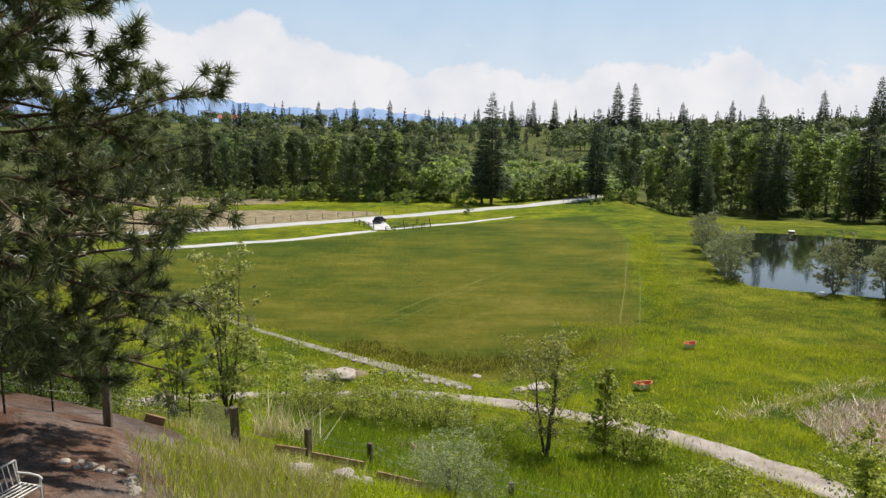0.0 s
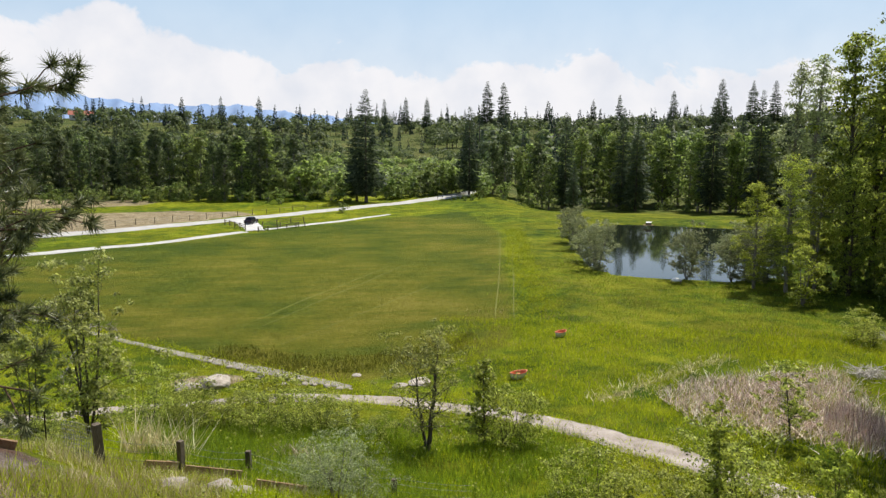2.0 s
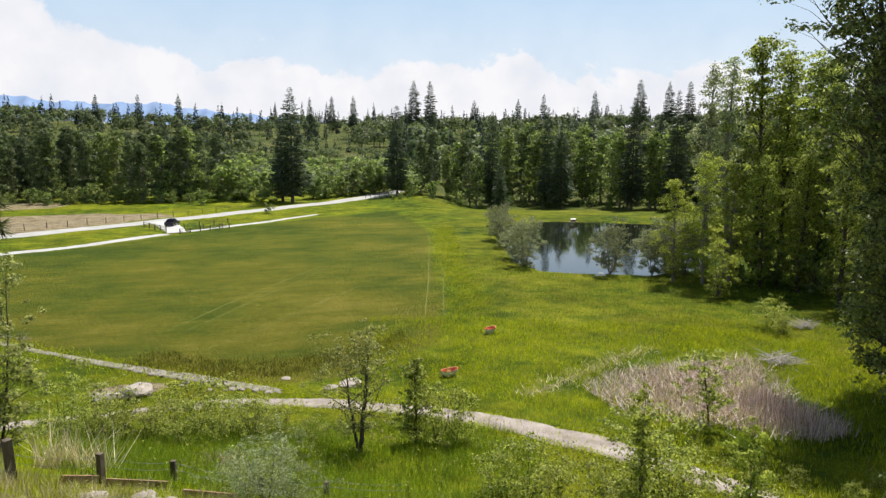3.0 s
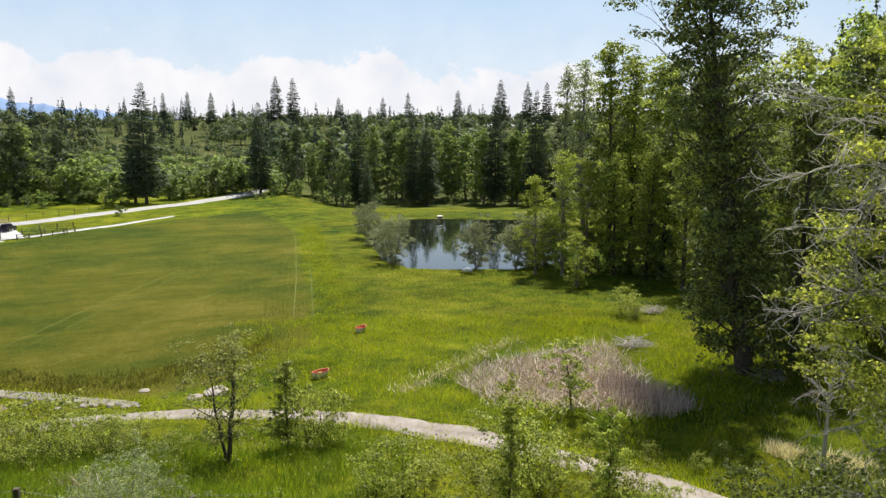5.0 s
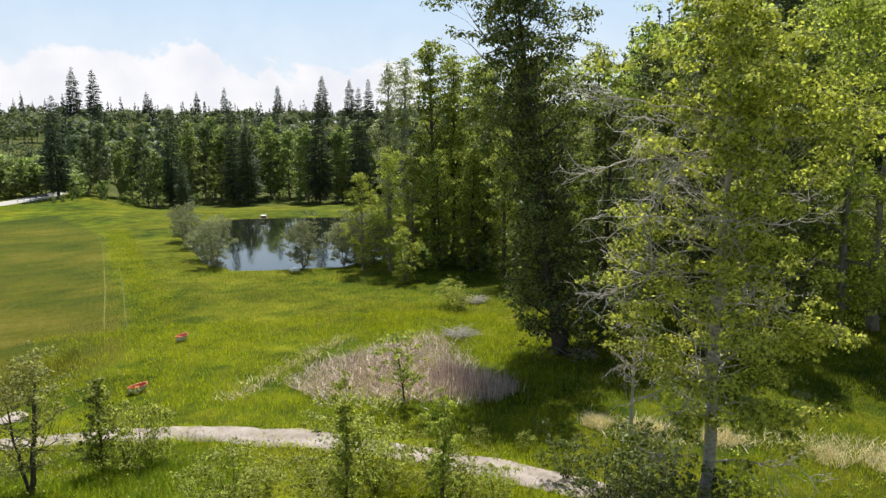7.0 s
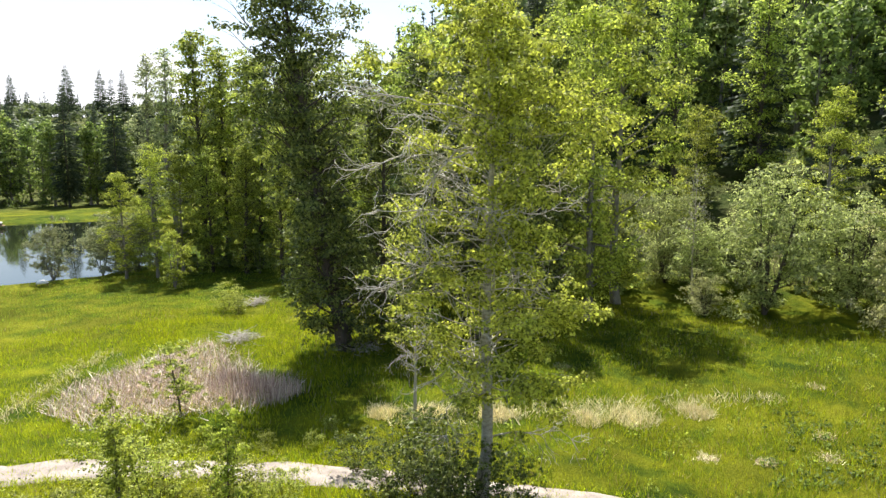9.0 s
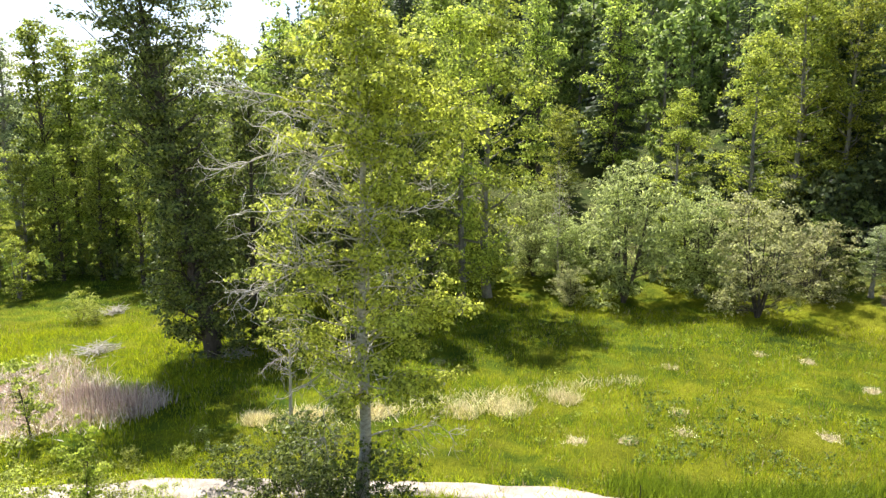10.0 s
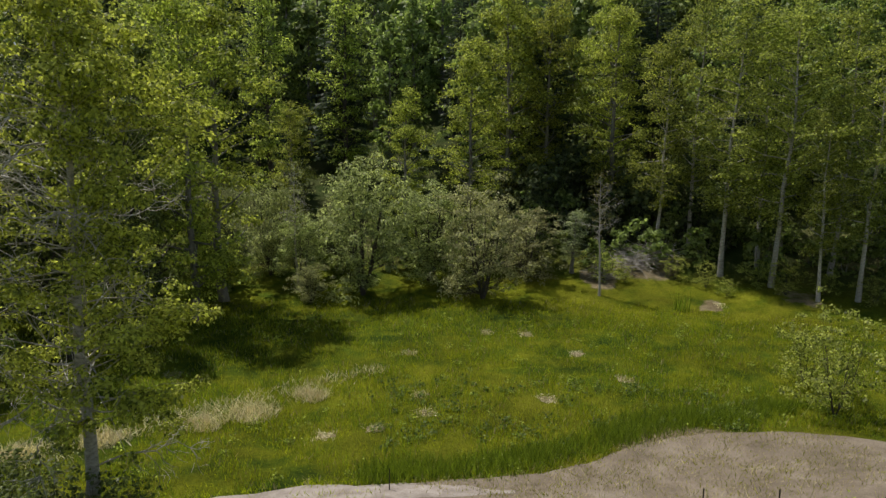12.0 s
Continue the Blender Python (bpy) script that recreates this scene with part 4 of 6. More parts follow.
plant("young_willow", broadleaf_meshes(34, 7.0, 0.3, 2.6, 0.26, 3400, LEAF_YOUNG, BARK_GREY, 36, trunk_r=0.16, shape=0.35, clump=0.17, stems=3, spread=0.12, slim=0.4), 55.4, 71.4, "small bright green willow in the meadow by the pond", "tree")

# tall trees between pond and meadow
MIDDLE = "tall trees at the meadow's edge"
def edge_tree(k, x, y, h, kind):
    stand((kind, k % 3), [(x, y, h)], "cottonwood_tree", {"mid_broad": "tall leafy cottonwood at the edge of the meadow", "dark_broad": "tall cottonwood with shade-darkened leaves in the wood", "slim_broad": "tall slender cottonwood beside the pond",
          "grey_tree": "tall thin grey-green tree beside the pond"}.get(kind, "bright green leafy tree at the edge of the meadow"), "tree", MIDDLE, {"mid_broad": 28, "dark_broad": 28, "grey_tree": 28, "slim_broad": 30}.get(kind, 20), 700 + k)


for k, (az, r, h, kind) in enumerate(((36.7, 112, 29.5, "grey_tree"), (38.2, 109, 30.5, "grey_tree"), (40.3, 108, 33, "slim_broad"), (41.9, 112, 31.5, "slim_broad"), (43.6, 109, 30, "slim_broad"), (45.2, 114, 30.5, "slim_broad"),
                                       (46.8, 106, 29, "slim_broad"), (44.4, 104, 26, "mid_broad"), (48.5, 110, 30, "mid_broad"), (34.4, 99, 13.5, "mid_young"), (36.6, 98, 16.5, "mid_young"), (38.4, 101, 15.5, "mid_young"), (40.6, 100, 17, "mid_broad"), (43.2, 98, 18, "mid_broad"),
                                       (46.0, 93, 19, "mid_broad"), (48.6, 90, 22, "mid_broad"), (50.5, 104, 29, "mid_broad"), (53, 112, 29, "mid_broad"))):
    edge_tree(k, *polar(az, r), h, kind)
# Unseen shade casters added: (60, 33.5), (56, 30), (59, 25.5) and (64.5, 29.5).
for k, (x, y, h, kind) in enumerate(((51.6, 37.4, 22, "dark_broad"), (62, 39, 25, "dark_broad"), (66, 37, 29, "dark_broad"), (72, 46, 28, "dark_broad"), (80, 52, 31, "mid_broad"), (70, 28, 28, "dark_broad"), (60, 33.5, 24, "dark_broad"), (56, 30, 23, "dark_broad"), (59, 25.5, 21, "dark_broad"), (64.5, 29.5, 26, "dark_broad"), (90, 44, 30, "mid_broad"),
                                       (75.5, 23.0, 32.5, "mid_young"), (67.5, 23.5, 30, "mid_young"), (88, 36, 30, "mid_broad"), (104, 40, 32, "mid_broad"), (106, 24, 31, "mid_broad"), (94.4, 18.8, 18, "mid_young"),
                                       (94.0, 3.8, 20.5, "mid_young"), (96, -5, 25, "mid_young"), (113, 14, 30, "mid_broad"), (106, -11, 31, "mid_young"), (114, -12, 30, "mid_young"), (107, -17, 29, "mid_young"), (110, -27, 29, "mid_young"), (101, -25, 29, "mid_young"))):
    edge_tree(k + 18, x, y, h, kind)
for k, (x, y, h, kind) in enumerate(((79.0, 8.2, 15.6, "willow"), (77.2, -5.4, 12.2, "tan_willow"), (83.5, 0.6, 12.0, "willow"), (81, 15.5, 9, "willow"), (84.5, -11, 8.5, "tan_willow"), (85, 20, 12, "willow"), (75.5, 13.5, 4.8, "tan_willow"))):
    stand((kind, k % 3), [(x, y, h)], "willow_bush", "large grey-green willow bush with many stems" if kind == "willow" else "broad tan-green willow bush with dead twigs", "bush", "willow bushes", 14 if kind == "willow" else 12, 800 + k, 0.08)
for k, (x, y, h) in enumerate(((82.9, -34.4, 31), (78.7, -38.6, 31), (83.5, -39.1, 30), (73.5, -41.3, 21), (72.8, -45.2, 27), (89.1, -28.8, 28), (92, -33.7, 31), (80, -46, 30), (88, -44, 31), (70, -50, 28))):
    stand(("aspen", k % 3), [(x, y, h)], "aspen_tree", "aspen with slim pale trunk and light green crown", "tree", "aspens", 28, 820 + k)
for k, (x, y, h) in enumerate(((86.4, -17.2, 8),)):
    stand(("grey_tree", k), [(x, y, h)], "young_tree", "thin young tree with sparse leaves", "tree", "", 28, 840 + k, girth=2.2)

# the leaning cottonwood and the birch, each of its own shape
plant("leaning_cottonwood", broadleaf_meshes(31, 33.5, 1.2, 7.8, 0.32, 40000, LEAF_SHADED, BARK_DARK, 130, trunk_r=0.60, lean=(-0.062, 0.112), limb_r=0.55, clump=0.095, rise=0.5, steep=1.0, uneven=0.5,
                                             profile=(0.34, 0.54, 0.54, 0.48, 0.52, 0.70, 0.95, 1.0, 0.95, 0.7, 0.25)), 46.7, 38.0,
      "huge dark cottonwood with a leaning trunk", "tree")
plant("birch_tree", broadleaf_meshes(32, 22.6, 5.2, 5.4, 0.19, 46000, LEAF_BIRCH, BARK_WHITE, 120, trunk_r=0.30, clump=0.082, steep=0.45, thin=(6.0, 20.0, 2.2), limb_r=0.4, uneven=0.32,
                                     profile=(0.62, 0.95, 1.0, 0.92, 0.95, 1.0, 0.92, 0.82, 0.62, 0.3),
                                     bare=((18.2, 2.0, 5.4), (17.6, 2.5, 6.4), (16.8, 2.1, 7.2), (16.0, 2.7, 6.8), (15.2, 2.3, 7.4), (14.4, 1.8, 6.8), (13.6, 2.5, 7.2), (12.6, 2.1, 6.8), (11.6, 2.8, 6.2), (10.6, 2.3, 6.2), (9.6, 2.0, 5.6), (13.0, 3.3, 5.4),
                                           (16.6, 3.2, 5.2), (14.2, 3.6, 5.2), (6.4, 2.0, 4.4), (7.0, 2.6, 4.8), (7.8, 1.8, 4.8), (6.0, 2.3, 4.0), (3.4, -1.0, 5.4), (14.4, -0.8, 5.6), (12.0, -1.1, 5.4), (17.0, -0.2, 4.4))), 27.4, 14.4,
      "pale-barked birch with bright leaves and dead branches", "tree")
rng_under = np.random.default_rng(33)
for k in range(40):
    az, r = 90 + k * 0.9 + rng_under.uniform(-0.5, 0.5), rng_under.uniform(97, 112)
    stand(("shade_shrub", k % 3), [(*polar(az, r), rng_under.uniform(5, 10))], "bush", "undergrowth with shade-darkened leaves deep in the wood", "bush", "undergrowth", 5.0, 1300 + k, 0.25)
for k in range(30):
    az, r = 94 + k * 1.05 + rng_under.uniform(-0.5, 0.5), rng_under.uniform(89, 102)
    stand(("far_shrub", k % 3), [(r * math.sin(radians(az)), r * math.cos(radians(az)), rng_under.uniform(2.5, 6.0))], "bush", "dark leafy undergrowth below the aspens", "bush", "undergrowth", 5.0, 1100 + k)
for k, (x, y, h) in enumerate(((66, 80, 6), (69, 77, 7), (72, 73, 6), (68, 70, 5), (74, 66, 7), (78, 62, 6), (70, 58, 5), (66, 50, 5), (60, 44, 4.5), (72, 40, 6), (68, 33, 5), (78, 40, 7), (76, 30, 6), (80, 24, 6), (86, 12, 6), (88, 5, 6), (90, -6, 6))):
    stand(("far_shrub", k % 3), [(x, y, h)], "bush", "green undergrowth between the tall trees", "bush", "undergrowth", 5.0, 1140 + k)
for k in range(40):
    az, r = -3 + 0.46 * k + rng_under.uniform(-0.3, 0.3), rng_under.uniform(248, 350)
    stand(("far_shrub", k % 3), [(r * math.sin(radians(az)), r * math.cos(radians(az)), rng_under.uniform(4, 9))], "bush", "round green bush on the open slope", "bush", "bushes on the slope", 5.0, 1180 + k, 0.3)

for k in range(22):
    az = -23 + 0.95 * k + rng_under.uniform(-0.3, 0.3)
    x, y = polar(az, 230 - 1.9 * (az + 6) + rng_under.uniform(-2, 3))
    if x < -6:
        stand(("far_shrub", k % 3), [(x, y, rng_under.uniform(3.0, 5.5))], "bush", "low pale green bush at the edge of the hay field", "bush", "bushes along the hay field", 5.0, 1240 + k, 0.35)
for k, (az, r, h) in enumerate(((5.6, 236, 6.5), (6.6, 238, 7.5), (7.6, 243, 8), (8.6, 246, 9), (9.6, 250, 10.5), (10.5, 252, 11), (11.2, 256, 9), (13.2, 252, 6), (2.3, 229, 7), (1.2, 232, 9), (0.2, 236, 10), (-0.9, 238, 12))):
    stand(("far_shrub", k % 3), [(*polar(az, r), h)], "bush", "bright rounded green bush beside the road", "bush", "bushes beside the road", 5.0, 1270 + k, 0.3)

# ---- the pine beside the yard ----


def make_pine(x, y):
    """A ponderosa pine: long crooked limbs that end in tufts of needles."""
    rng = np.random.default_rng(41)
    height = 17.0
    spine = np.stack([np.cumsum(rng.normal(0, 0.05, 9)), np.cumsum(rng.normal(0, 0.05, 9)), np.linspace(0, height, 9)], 1)
    wood, tufts, ways = [tube(spine, 0.30 * np.concatenate([[1.3], np.linspace(0.95, 0.06, 8)]), 10)], [], []
    cones = []

    def tuft_line(path, r0, n):
        for k in range(n):
            e = 1.0 if k == 0 else rng.uniform(0.45, 0.98)
            m = len(path) - 1
            tip = np.array([np.interp(e * m, range(m + 1), path[:, c]) for c in range(3)])
            j = min(int(e * m), m - 1)
            way = path[j + 1] - path[j]
            way = way / np.linalg.norm(way) + rng.normal(0, 0.45, 3) + [0, 0, 0.35]
            way /= np.linalg.norm(way)
            end = tip + way * rng.uniform(0.12, 0.35) if k else tip
            if k:
                wood.append(tube([tip, (tip + end) / 2 + rng.normal(0, 0.02, 3), end], [r0 * 0.5, r0 * 0.4, r0 * 0.35], 4))
            tufts.append(end)
            ways.append(way)

    for k in range(136):
        q = ((k + rng.uniform(0, 1)) / 136) ** 1.4
        z = 2.0 + (height - 2.2) * q
        a = k * 2.399 + rng.uniform(-0.4, 0.4)
        length = np.interp(z, [2.0, 3.5, 5, 7.0, 9.0, 13, height], [4.2, 5.2, 5.7, 5.0, 4.5, 3.4, 0.3]) * rng.uniform(0.78, 1.0)
        start = np.array([np.interp(z, spine[:, 2], spine[:, c]) for c in range(3)])
        limb = bent(rng, start, (np.cos(a), np.sin(a), rng.uniform(-0.45, 0.05) + 0.6 * q), length, 9, 0.6, 0.13)
        r0 = 0.045 * (1 - q) ** 0.5 + 0.012
        wood.append(tube(limb, r0 * np.linspace(1, 0.28, 9), 6))
        tuft_line(limb, 0.014, 5)
        for b in range(9):
            j = rng.integers(2, 8)
            way = limb[j] - limb[j - 1]
            way = way / np.linalg.norm(way) + rng.normal(0, 0.6, 3)
            twig = bent(rng, limb[j], way / np.linalg.norm(way), length * rng.uniform(0.12, 0.28), 5, 0.5, 0.22)
            wood.append(tube(twig, np.linspace(r0 * 0.32, 0.008, 5), 5))
            tuft_line(twig, 0.010, 3)
            if rng.uniform() < 0.05:
                cones.append(twig[3])
    tufts, ways = np.array(tufts), np.array(ways)
    per = 62
    n = len(tufts)
    d = rng.normal(size=(n, per, 3)) + ways[:, None] * 1.0
    d /= np.linalg.norm(d, axis=2, keepdims=True)
    d[..., 2] -= 0.10
    root = tufts[:, None] - ways[:, None] * rng.uniform(0, 0.16, (n, per, 1))
    tip = root + d * rng.uniform(0.23, 0.35, (n, per, 1))
    side = np.cross(d, rng.normal(size=(n, per, 3)))
    side = side / np.linalg.norm(side, axis=2, keepdims=True) * 0.0125
    v = np.stack([root - side, root + side, tip], 2).reshape(-1, 3)
    ob = thing("pine_tree", (x, y, gz(x, y) - 0.2), "ponderosa pine with long needle tufts beside the yard", "tree")
    part("trunk", mesh_from("trunk", wood, BARK_PINE, True), None, ob)
    part("needles", mesh_from("needles", [(v, np.arange(len(v)).reshape(-1, 3))], NEEDLE_PINE), None, ob, "long olive-green needle tufts")
    for c in cones:
        bm = bmesh.new()
        bmesh.ops.create_icosphere(bm, subdivisions=2, radius=0.055)
        for vert in bm.verts:
            vert.co.z *= 1.35
            vert.co *= 1 + 0.12 * math.sin(vert.co.z * 140)
        cone = part("cone", bm, BARK_PINE, ob)
        cone.location = c


make_pine(-9.2, 13.0)

# ---- shrubs and small trees on the bank ----


def at_az(az, r):
    return r * math.sin(radians(az)), r * math.cos(radians(az))


BANK = "shrubs on the bank"
for k, (az, r, h, label) in enumerate((
        (-13.3, 41, 3.4, "pale green shrub beside the track"), (-9.5, 42, 3.0, "low green shrub beside the track"), (-5.5, 39.5, 2.8, "dense green shrub below the bank"), (-2.4, 40, 2.9, "dense green shrub below the bank"), (0.2, 40.5, 2.7, "leafy green shrub below the bank"),
        (-3.9, 44.0, 3.5, "thin leafy shrub beside the track"), (1.2, 23, 2.9, "grey-green shrub on the bank"), (3.2, 24.4, 2.4, "grey-green shrub on the bank"), (-0.4, 24, 1.7, "grey-green shrub on the bank"), (-11.3, 43, 2.4, "low green shrub in the grass"), (2.5, 41, 2.2, "low green shrub in the grass"), (5.0, 40, 1.8, "low green shrub in the grass"),
        (33.5, 36.5, 4.0, "bright leafy bush by the track"), (35.0, 33, 3.6, "bright leafy bush on the bank"), (23.2, 31.5, 3.4, "bright leafy bush on the bank"), (20.8, 31, 2.4, "bright leafy bush on the bank"), (25.6, 30.5, 2.6, "bright leafy bush on the bank"), (36.6, 33.5, 2.6, "bright leafy bush on the bank"), (40.4, 32, 3.2, "bright leafy bush on the bank"), (42.5, 32, 2.4, "bright leafy bush on the bank"),
        (45.5, 31, 2.2, "bright leafy bush on the bank"), (57.2, 35, 3.6, "dark leafy bush beside the birch"), (54.5, 31.5, 3.2, "dark leafy bush beside the birch"), (59.4, 32, 3.8, "dark leafy bush beside the birch"), (30.3, 31.5, 2.6, "bright leafy bush on the bank"), (-7.5, 41.5, 2.2, "dense green shrub below the bank"), (-6.2, 43.2, 2.4, "dense green shrub below the bank"), (-1.0, 42.5, 2.4, "dense green shrub below the bank"), (1.2, 43, 2.2, "dense green shrub below the bank"), (-10.5, 40.5, 2.5, "dense green shrub below the bank"), (58.0, 30, 3.0, "bright leafy bush beside the birch"), (53.2, 61, 4.2, "dark leafy bush under the big cottonwood"), (55.5, 64, 4.6, "dark leafy bush under the big cottonwood"), (57.5, 60, 3.6, "dark leafy bush under the big cottonwood"), (61.2, 28.6, 3.2, "bright leafy bush beside the birch"), (65.0, 29.3, 2.6, "bright leafy bush beside the birch"), (51.5, 35.5, 2.6, "dark leafy bush beside the birch"),
        (-24.5, 33, 2.4, "leafy green shrub behind the fence"), (-28.4, 26.5, 2.8, "dark leafy shrub behind the fence"), (-31.0, 25.5, 3.0, "dark leafy shrub behind the fence"), (-25.8, 27.5, 2.0, "leafy green shrub behind the fence"), (-28.0, 31, 4.6, "dark leafy shrub behind the fence"), (-31.5, 30, 5.2, "dark leafy shrub behind the fence"), (-34.5, 29, 5.4, "dark leafy shrub behind the fence"), (-30.0, 36, 6.0, "dark leafy shrub behind the fence"), (-26.4, 37, 4.2, "leafy green shrub behind the fence"), (-20.2, 29.5, 1.6, "leafy green shrub beside the fence"), (-18.6, 28, 1.3, "low leafy green shrub by the fence"),
        (41.5, 77, 3.0, "low twiggy bush in the meadow"), (42.4, 75.5, 2.4, "low twiggy bush in the meadow"), (48, 40, 1.2, "small green bush in the meadow"), (49.5, 43, 1.0, "small green bush in the meadow"), (44, 40.5, 1.3, "small green bush in the meadow"))):
    x, y = at_az(az, r)
    kind = "sprout" if "beside the birch" in label else "tall_shrub" if h > 3.9 and az < 30 else "grey_shrub" if "grey-green" in label else "dark_shrub" if "dark" in label else "shrub"
    stand((kind, k % 3), [(x, y, h)], "shrub", label, "shrub", BANK, {"tall_shrub": 5.5, "sprout": 3.4}.get(kind, 3.0), 900 + k, 0.2)

rng_sunlit = np.random.default_rng(55)
for k in range(13):
    stand(("shrub", k % 3), [(*at_az(97 + k * 2.3 + rng_sunlit.uniform(-0.8, 0.8), rng_sunlit.uniform(83, 91)), rng_sunlit.uniform(2.0, 4.2))], "shrub", "sunlit leafy shrub below the aspens", "shrub", "shrubs below the aspens", 3.0, 940 + k, 0.25)
x, y = at_az(121.1, 52)
stand(("shrub", 0), [(x, y, 6.8)], "shrub", "leafy yellow-green bush at the meadow's edge", "shrub", BANK, 3.0, 960)
x, y = at_az(119.0, 57)
stand(("shrub", 1), [(x, y, 4.6)], "shrub", "leafy yellow-green bush at the meadow's edge", "shrub", BANK, 3.0, 961)
plant("blossom_tree", broadleaf_meshes(51, 7.2, 1.7, 3.3, 0.15, 4200, LEAF_BLOSSOM, BARK_DARK, 40, trunk_r=0.17, shape=0.55, clump=0.12, stems=3, spread=0.16, steep=0.8), *at_az(8.9, 38.2), "thin fruit tree with dark forked trunk and pale blossom", "tree")
plant("conical_shrub", broadleaf_meshes(52, 5.4, 0.1, 1.5, 0.17, 3200, LEAF_SHRUB, BARK_DARK, 44, trunk_r=0.08, shape=0.25, clump=0.10, steep=1.2), *at_az(13.7, 40.5), "narrow upright green shrub", "shrub")
stand(("shrub", 2), [(*at_az(15.7, 39.8), 4.3)], "shrub", "spreading light green shrub in the grass", "shrub", BANK, 3.0, 962, 0.3)
stand(("shrub", 0), [(*at_az(17.0, 40.3), 3.3)], "shrub", "spreading light green shrub in the grass", "shrub", BANK, 3.0, 963, 0.3)
plant("sapling", broadleaf_meshes(53, 9.0, 0.4, 3.1, 0.17, 8200, LEAF_BLOSSOM, BARK_DARK, 42, trunk_r=0.13, shape=0.35, clump=0.12, stems=4, spread=0.12, steep=1.3, bare=((5.2, 0.4, 2.2), (5.8, 3.2, 2.0), (6.3, 1.8, 1.8), (4.6, -1.2, 2.0))), *at_az(-17.6, 36), "slender sapling with pale twigs and green lower leaves", "tree")
plant("sapling", broadleaf_meshes(54, 6.6, 0.3, 2.1, 0.16, 4600, LEAF_BLOSSOM, BARK_DARK, 32, trunk_r=0.08, shape=0.35, clump=0.13, stems=3, spread=0.12, steep=1.0), *at_az(-21.3, 36), "light green sapling behind the fence", "tree")
plant("sapling", broadleaf_meshes(55, 6.6, 0.3, 1.3, 0.14, 3600, LEAF_YOUNG, BARK_DARK, 26, trunk_r=0.07, shape=0.35, clump=0.12, stems=2, spread=0.05, steep=1.3), *at_az(32.6, 30.2), "upright leafy sapling below the bank", "tree")
plant("sapling", broadleaf_meshes(56, 5.6, 0.3, 1.4, 0.14, 3200, LEAF_YOUNG, BARK_DARK, 24, trunk_r=0.07, shape=0.35, clump=0.12, stems=2, spread=0.05, steep=1.2), *at_az(40.8, 29.5), "upright leafy sapling below the bank", "tree")
plant("small_tree", broadleaf_meshes(57, 4.8, 1.0, 2.2, 0.15, 3400, LEAF_SHRUB, BARK_DARK, 20, trunk_r=0.07, lean=(-0.12, 0.06), shape=0.5, clump=0.16), 29.3, 37.9, "small leaning tree in front of the dead reeds", "tree")
plant("dead_bush", broadleaf_meshes(58, 8.4, 3.4, 1.8, 0.14, 420, LEAF_BIRCH, DEAD_TWIG, 30, trunk_r=0.13, shape=0.6, clump=0.15, steep=0.6,
                                    bare=((4.2, 1.0, 2.4), (4.8, 3.0, 2.6), (5.4, 5.0, 2.4), (4.6, 2.2, 2.6), (6.4, 0.2, 2.2), (5.8, 4.0, 2.4), (5.0, 0.4, 2.6), (6.0, 2.6, 2.4), (6.8, 1.6, 2.2), (4.4, 5.6, 2.2))), 36.4, 24.0, "bare grey dying tree with tangled twigs", "tree")
plant("dead_tree", broadleaf_meshes(59, 15, 6.0, 2.2, 0.2, 700, LEAF_WILLOW, DEAD_TWIG, 40, trunk_r=0.14, shape=0.6, clump=0.14, bare=((9, 1.0, 3), (10, 3.0, 3), (11, 5.0, 2.6))), 79.5, 15.5, "pale half-dead tree before the dark wood", "tree")
plant("dead_tree", broadleaf_meshes(60, 14, 6.5, 2.0, 0.2, 300, LEAF_TAN, DEAD_TWIG, 40, trunk_r=0.13, shape=0.6, clump=0.14, bare=((8, 1.0, 3), (9, 3.0, 3), (10, 5.0, 2.6), (7.5, 4.0, 2.8))), 78.2, -18.8, "thin young tree with bare grey crown", "tree")

# ---- grass, reeds and brush ----


def off_line(pts, widths, x, y):
    """How far points lie outside a path."""
    best = np.full(x.shape, 1e9)
    for (a, b), (c, d), w in zip(pts, pts[1:], widths):
        u = np.clip(((x - a) * (c - a) + (y - b) * (d - b)) / ((c - a) ** 2 + (d - b) ** 2), 0, 1)
        best = np.minimum(best, np.hypot(x - a - u * (c - a), y - b - u * (d - b)) - w / 2)
    return best


def ground_points(seed, n, az0, az1, r0, r1, patchy=0.0):
    rng = np.random.default_rng(seed)
    az, r = np.radians(rng.uniform(az0, az1, n)), np.sqrt(rng.uniform(r0 ** 2, r1 ** 2, n))
    x, y = r * np.sin(az), r * np.cos(az)
    keep = (off_line(TRACK, TRACK_W, x, y) > rng.normal(-0.05, 0.22, n)) & (inside(POND, x, y) < -0.6)
    keep &= np.hypot((x - 39) / 3.6, (y + 15) / 4.6) > rng.uniform(0.5, 1.0, n)
    keep &= np.minimum(np.hypot((x + 9.0) / 4.3, (y - 12.0) / 5.0), np.hypot((x + 10.6) / 4.2, (y - 17.3) / 4.4)) > rng.uniform(0.7, 1.1, n)
    for ends in (((-5.6, 22.4), (-2.9, 24.2)), ((-2.2, 22.8), (-0.6, 23.5)), ((-4.3, 20.1), (-3.0, 21.2)), ((-8.6, 19.5), (-7.9, 20.2))):
        keep &= off_line(ends, [0.3], x, y + 0.35) > rng.uniform(0.1, 0.6, n)
    if r0 > 45:
        keep &= inside(FIELD, x, y) < rng.uniform(-6, 3, n)
    if patchy:
        wave = np.sin(x * 0.55 + 2 * np.sin(y * 0.31)) * np.sin(y * 0.63 + 1.7 * np.sin(x * 0.27))
        keep &= rng.uniform(-1, 1, n) * patchy < wave + 0.25
    x, y = x[keep], y[keep]
    return np.stack([x, y, ground_z(x, y) - 0.03], 1)


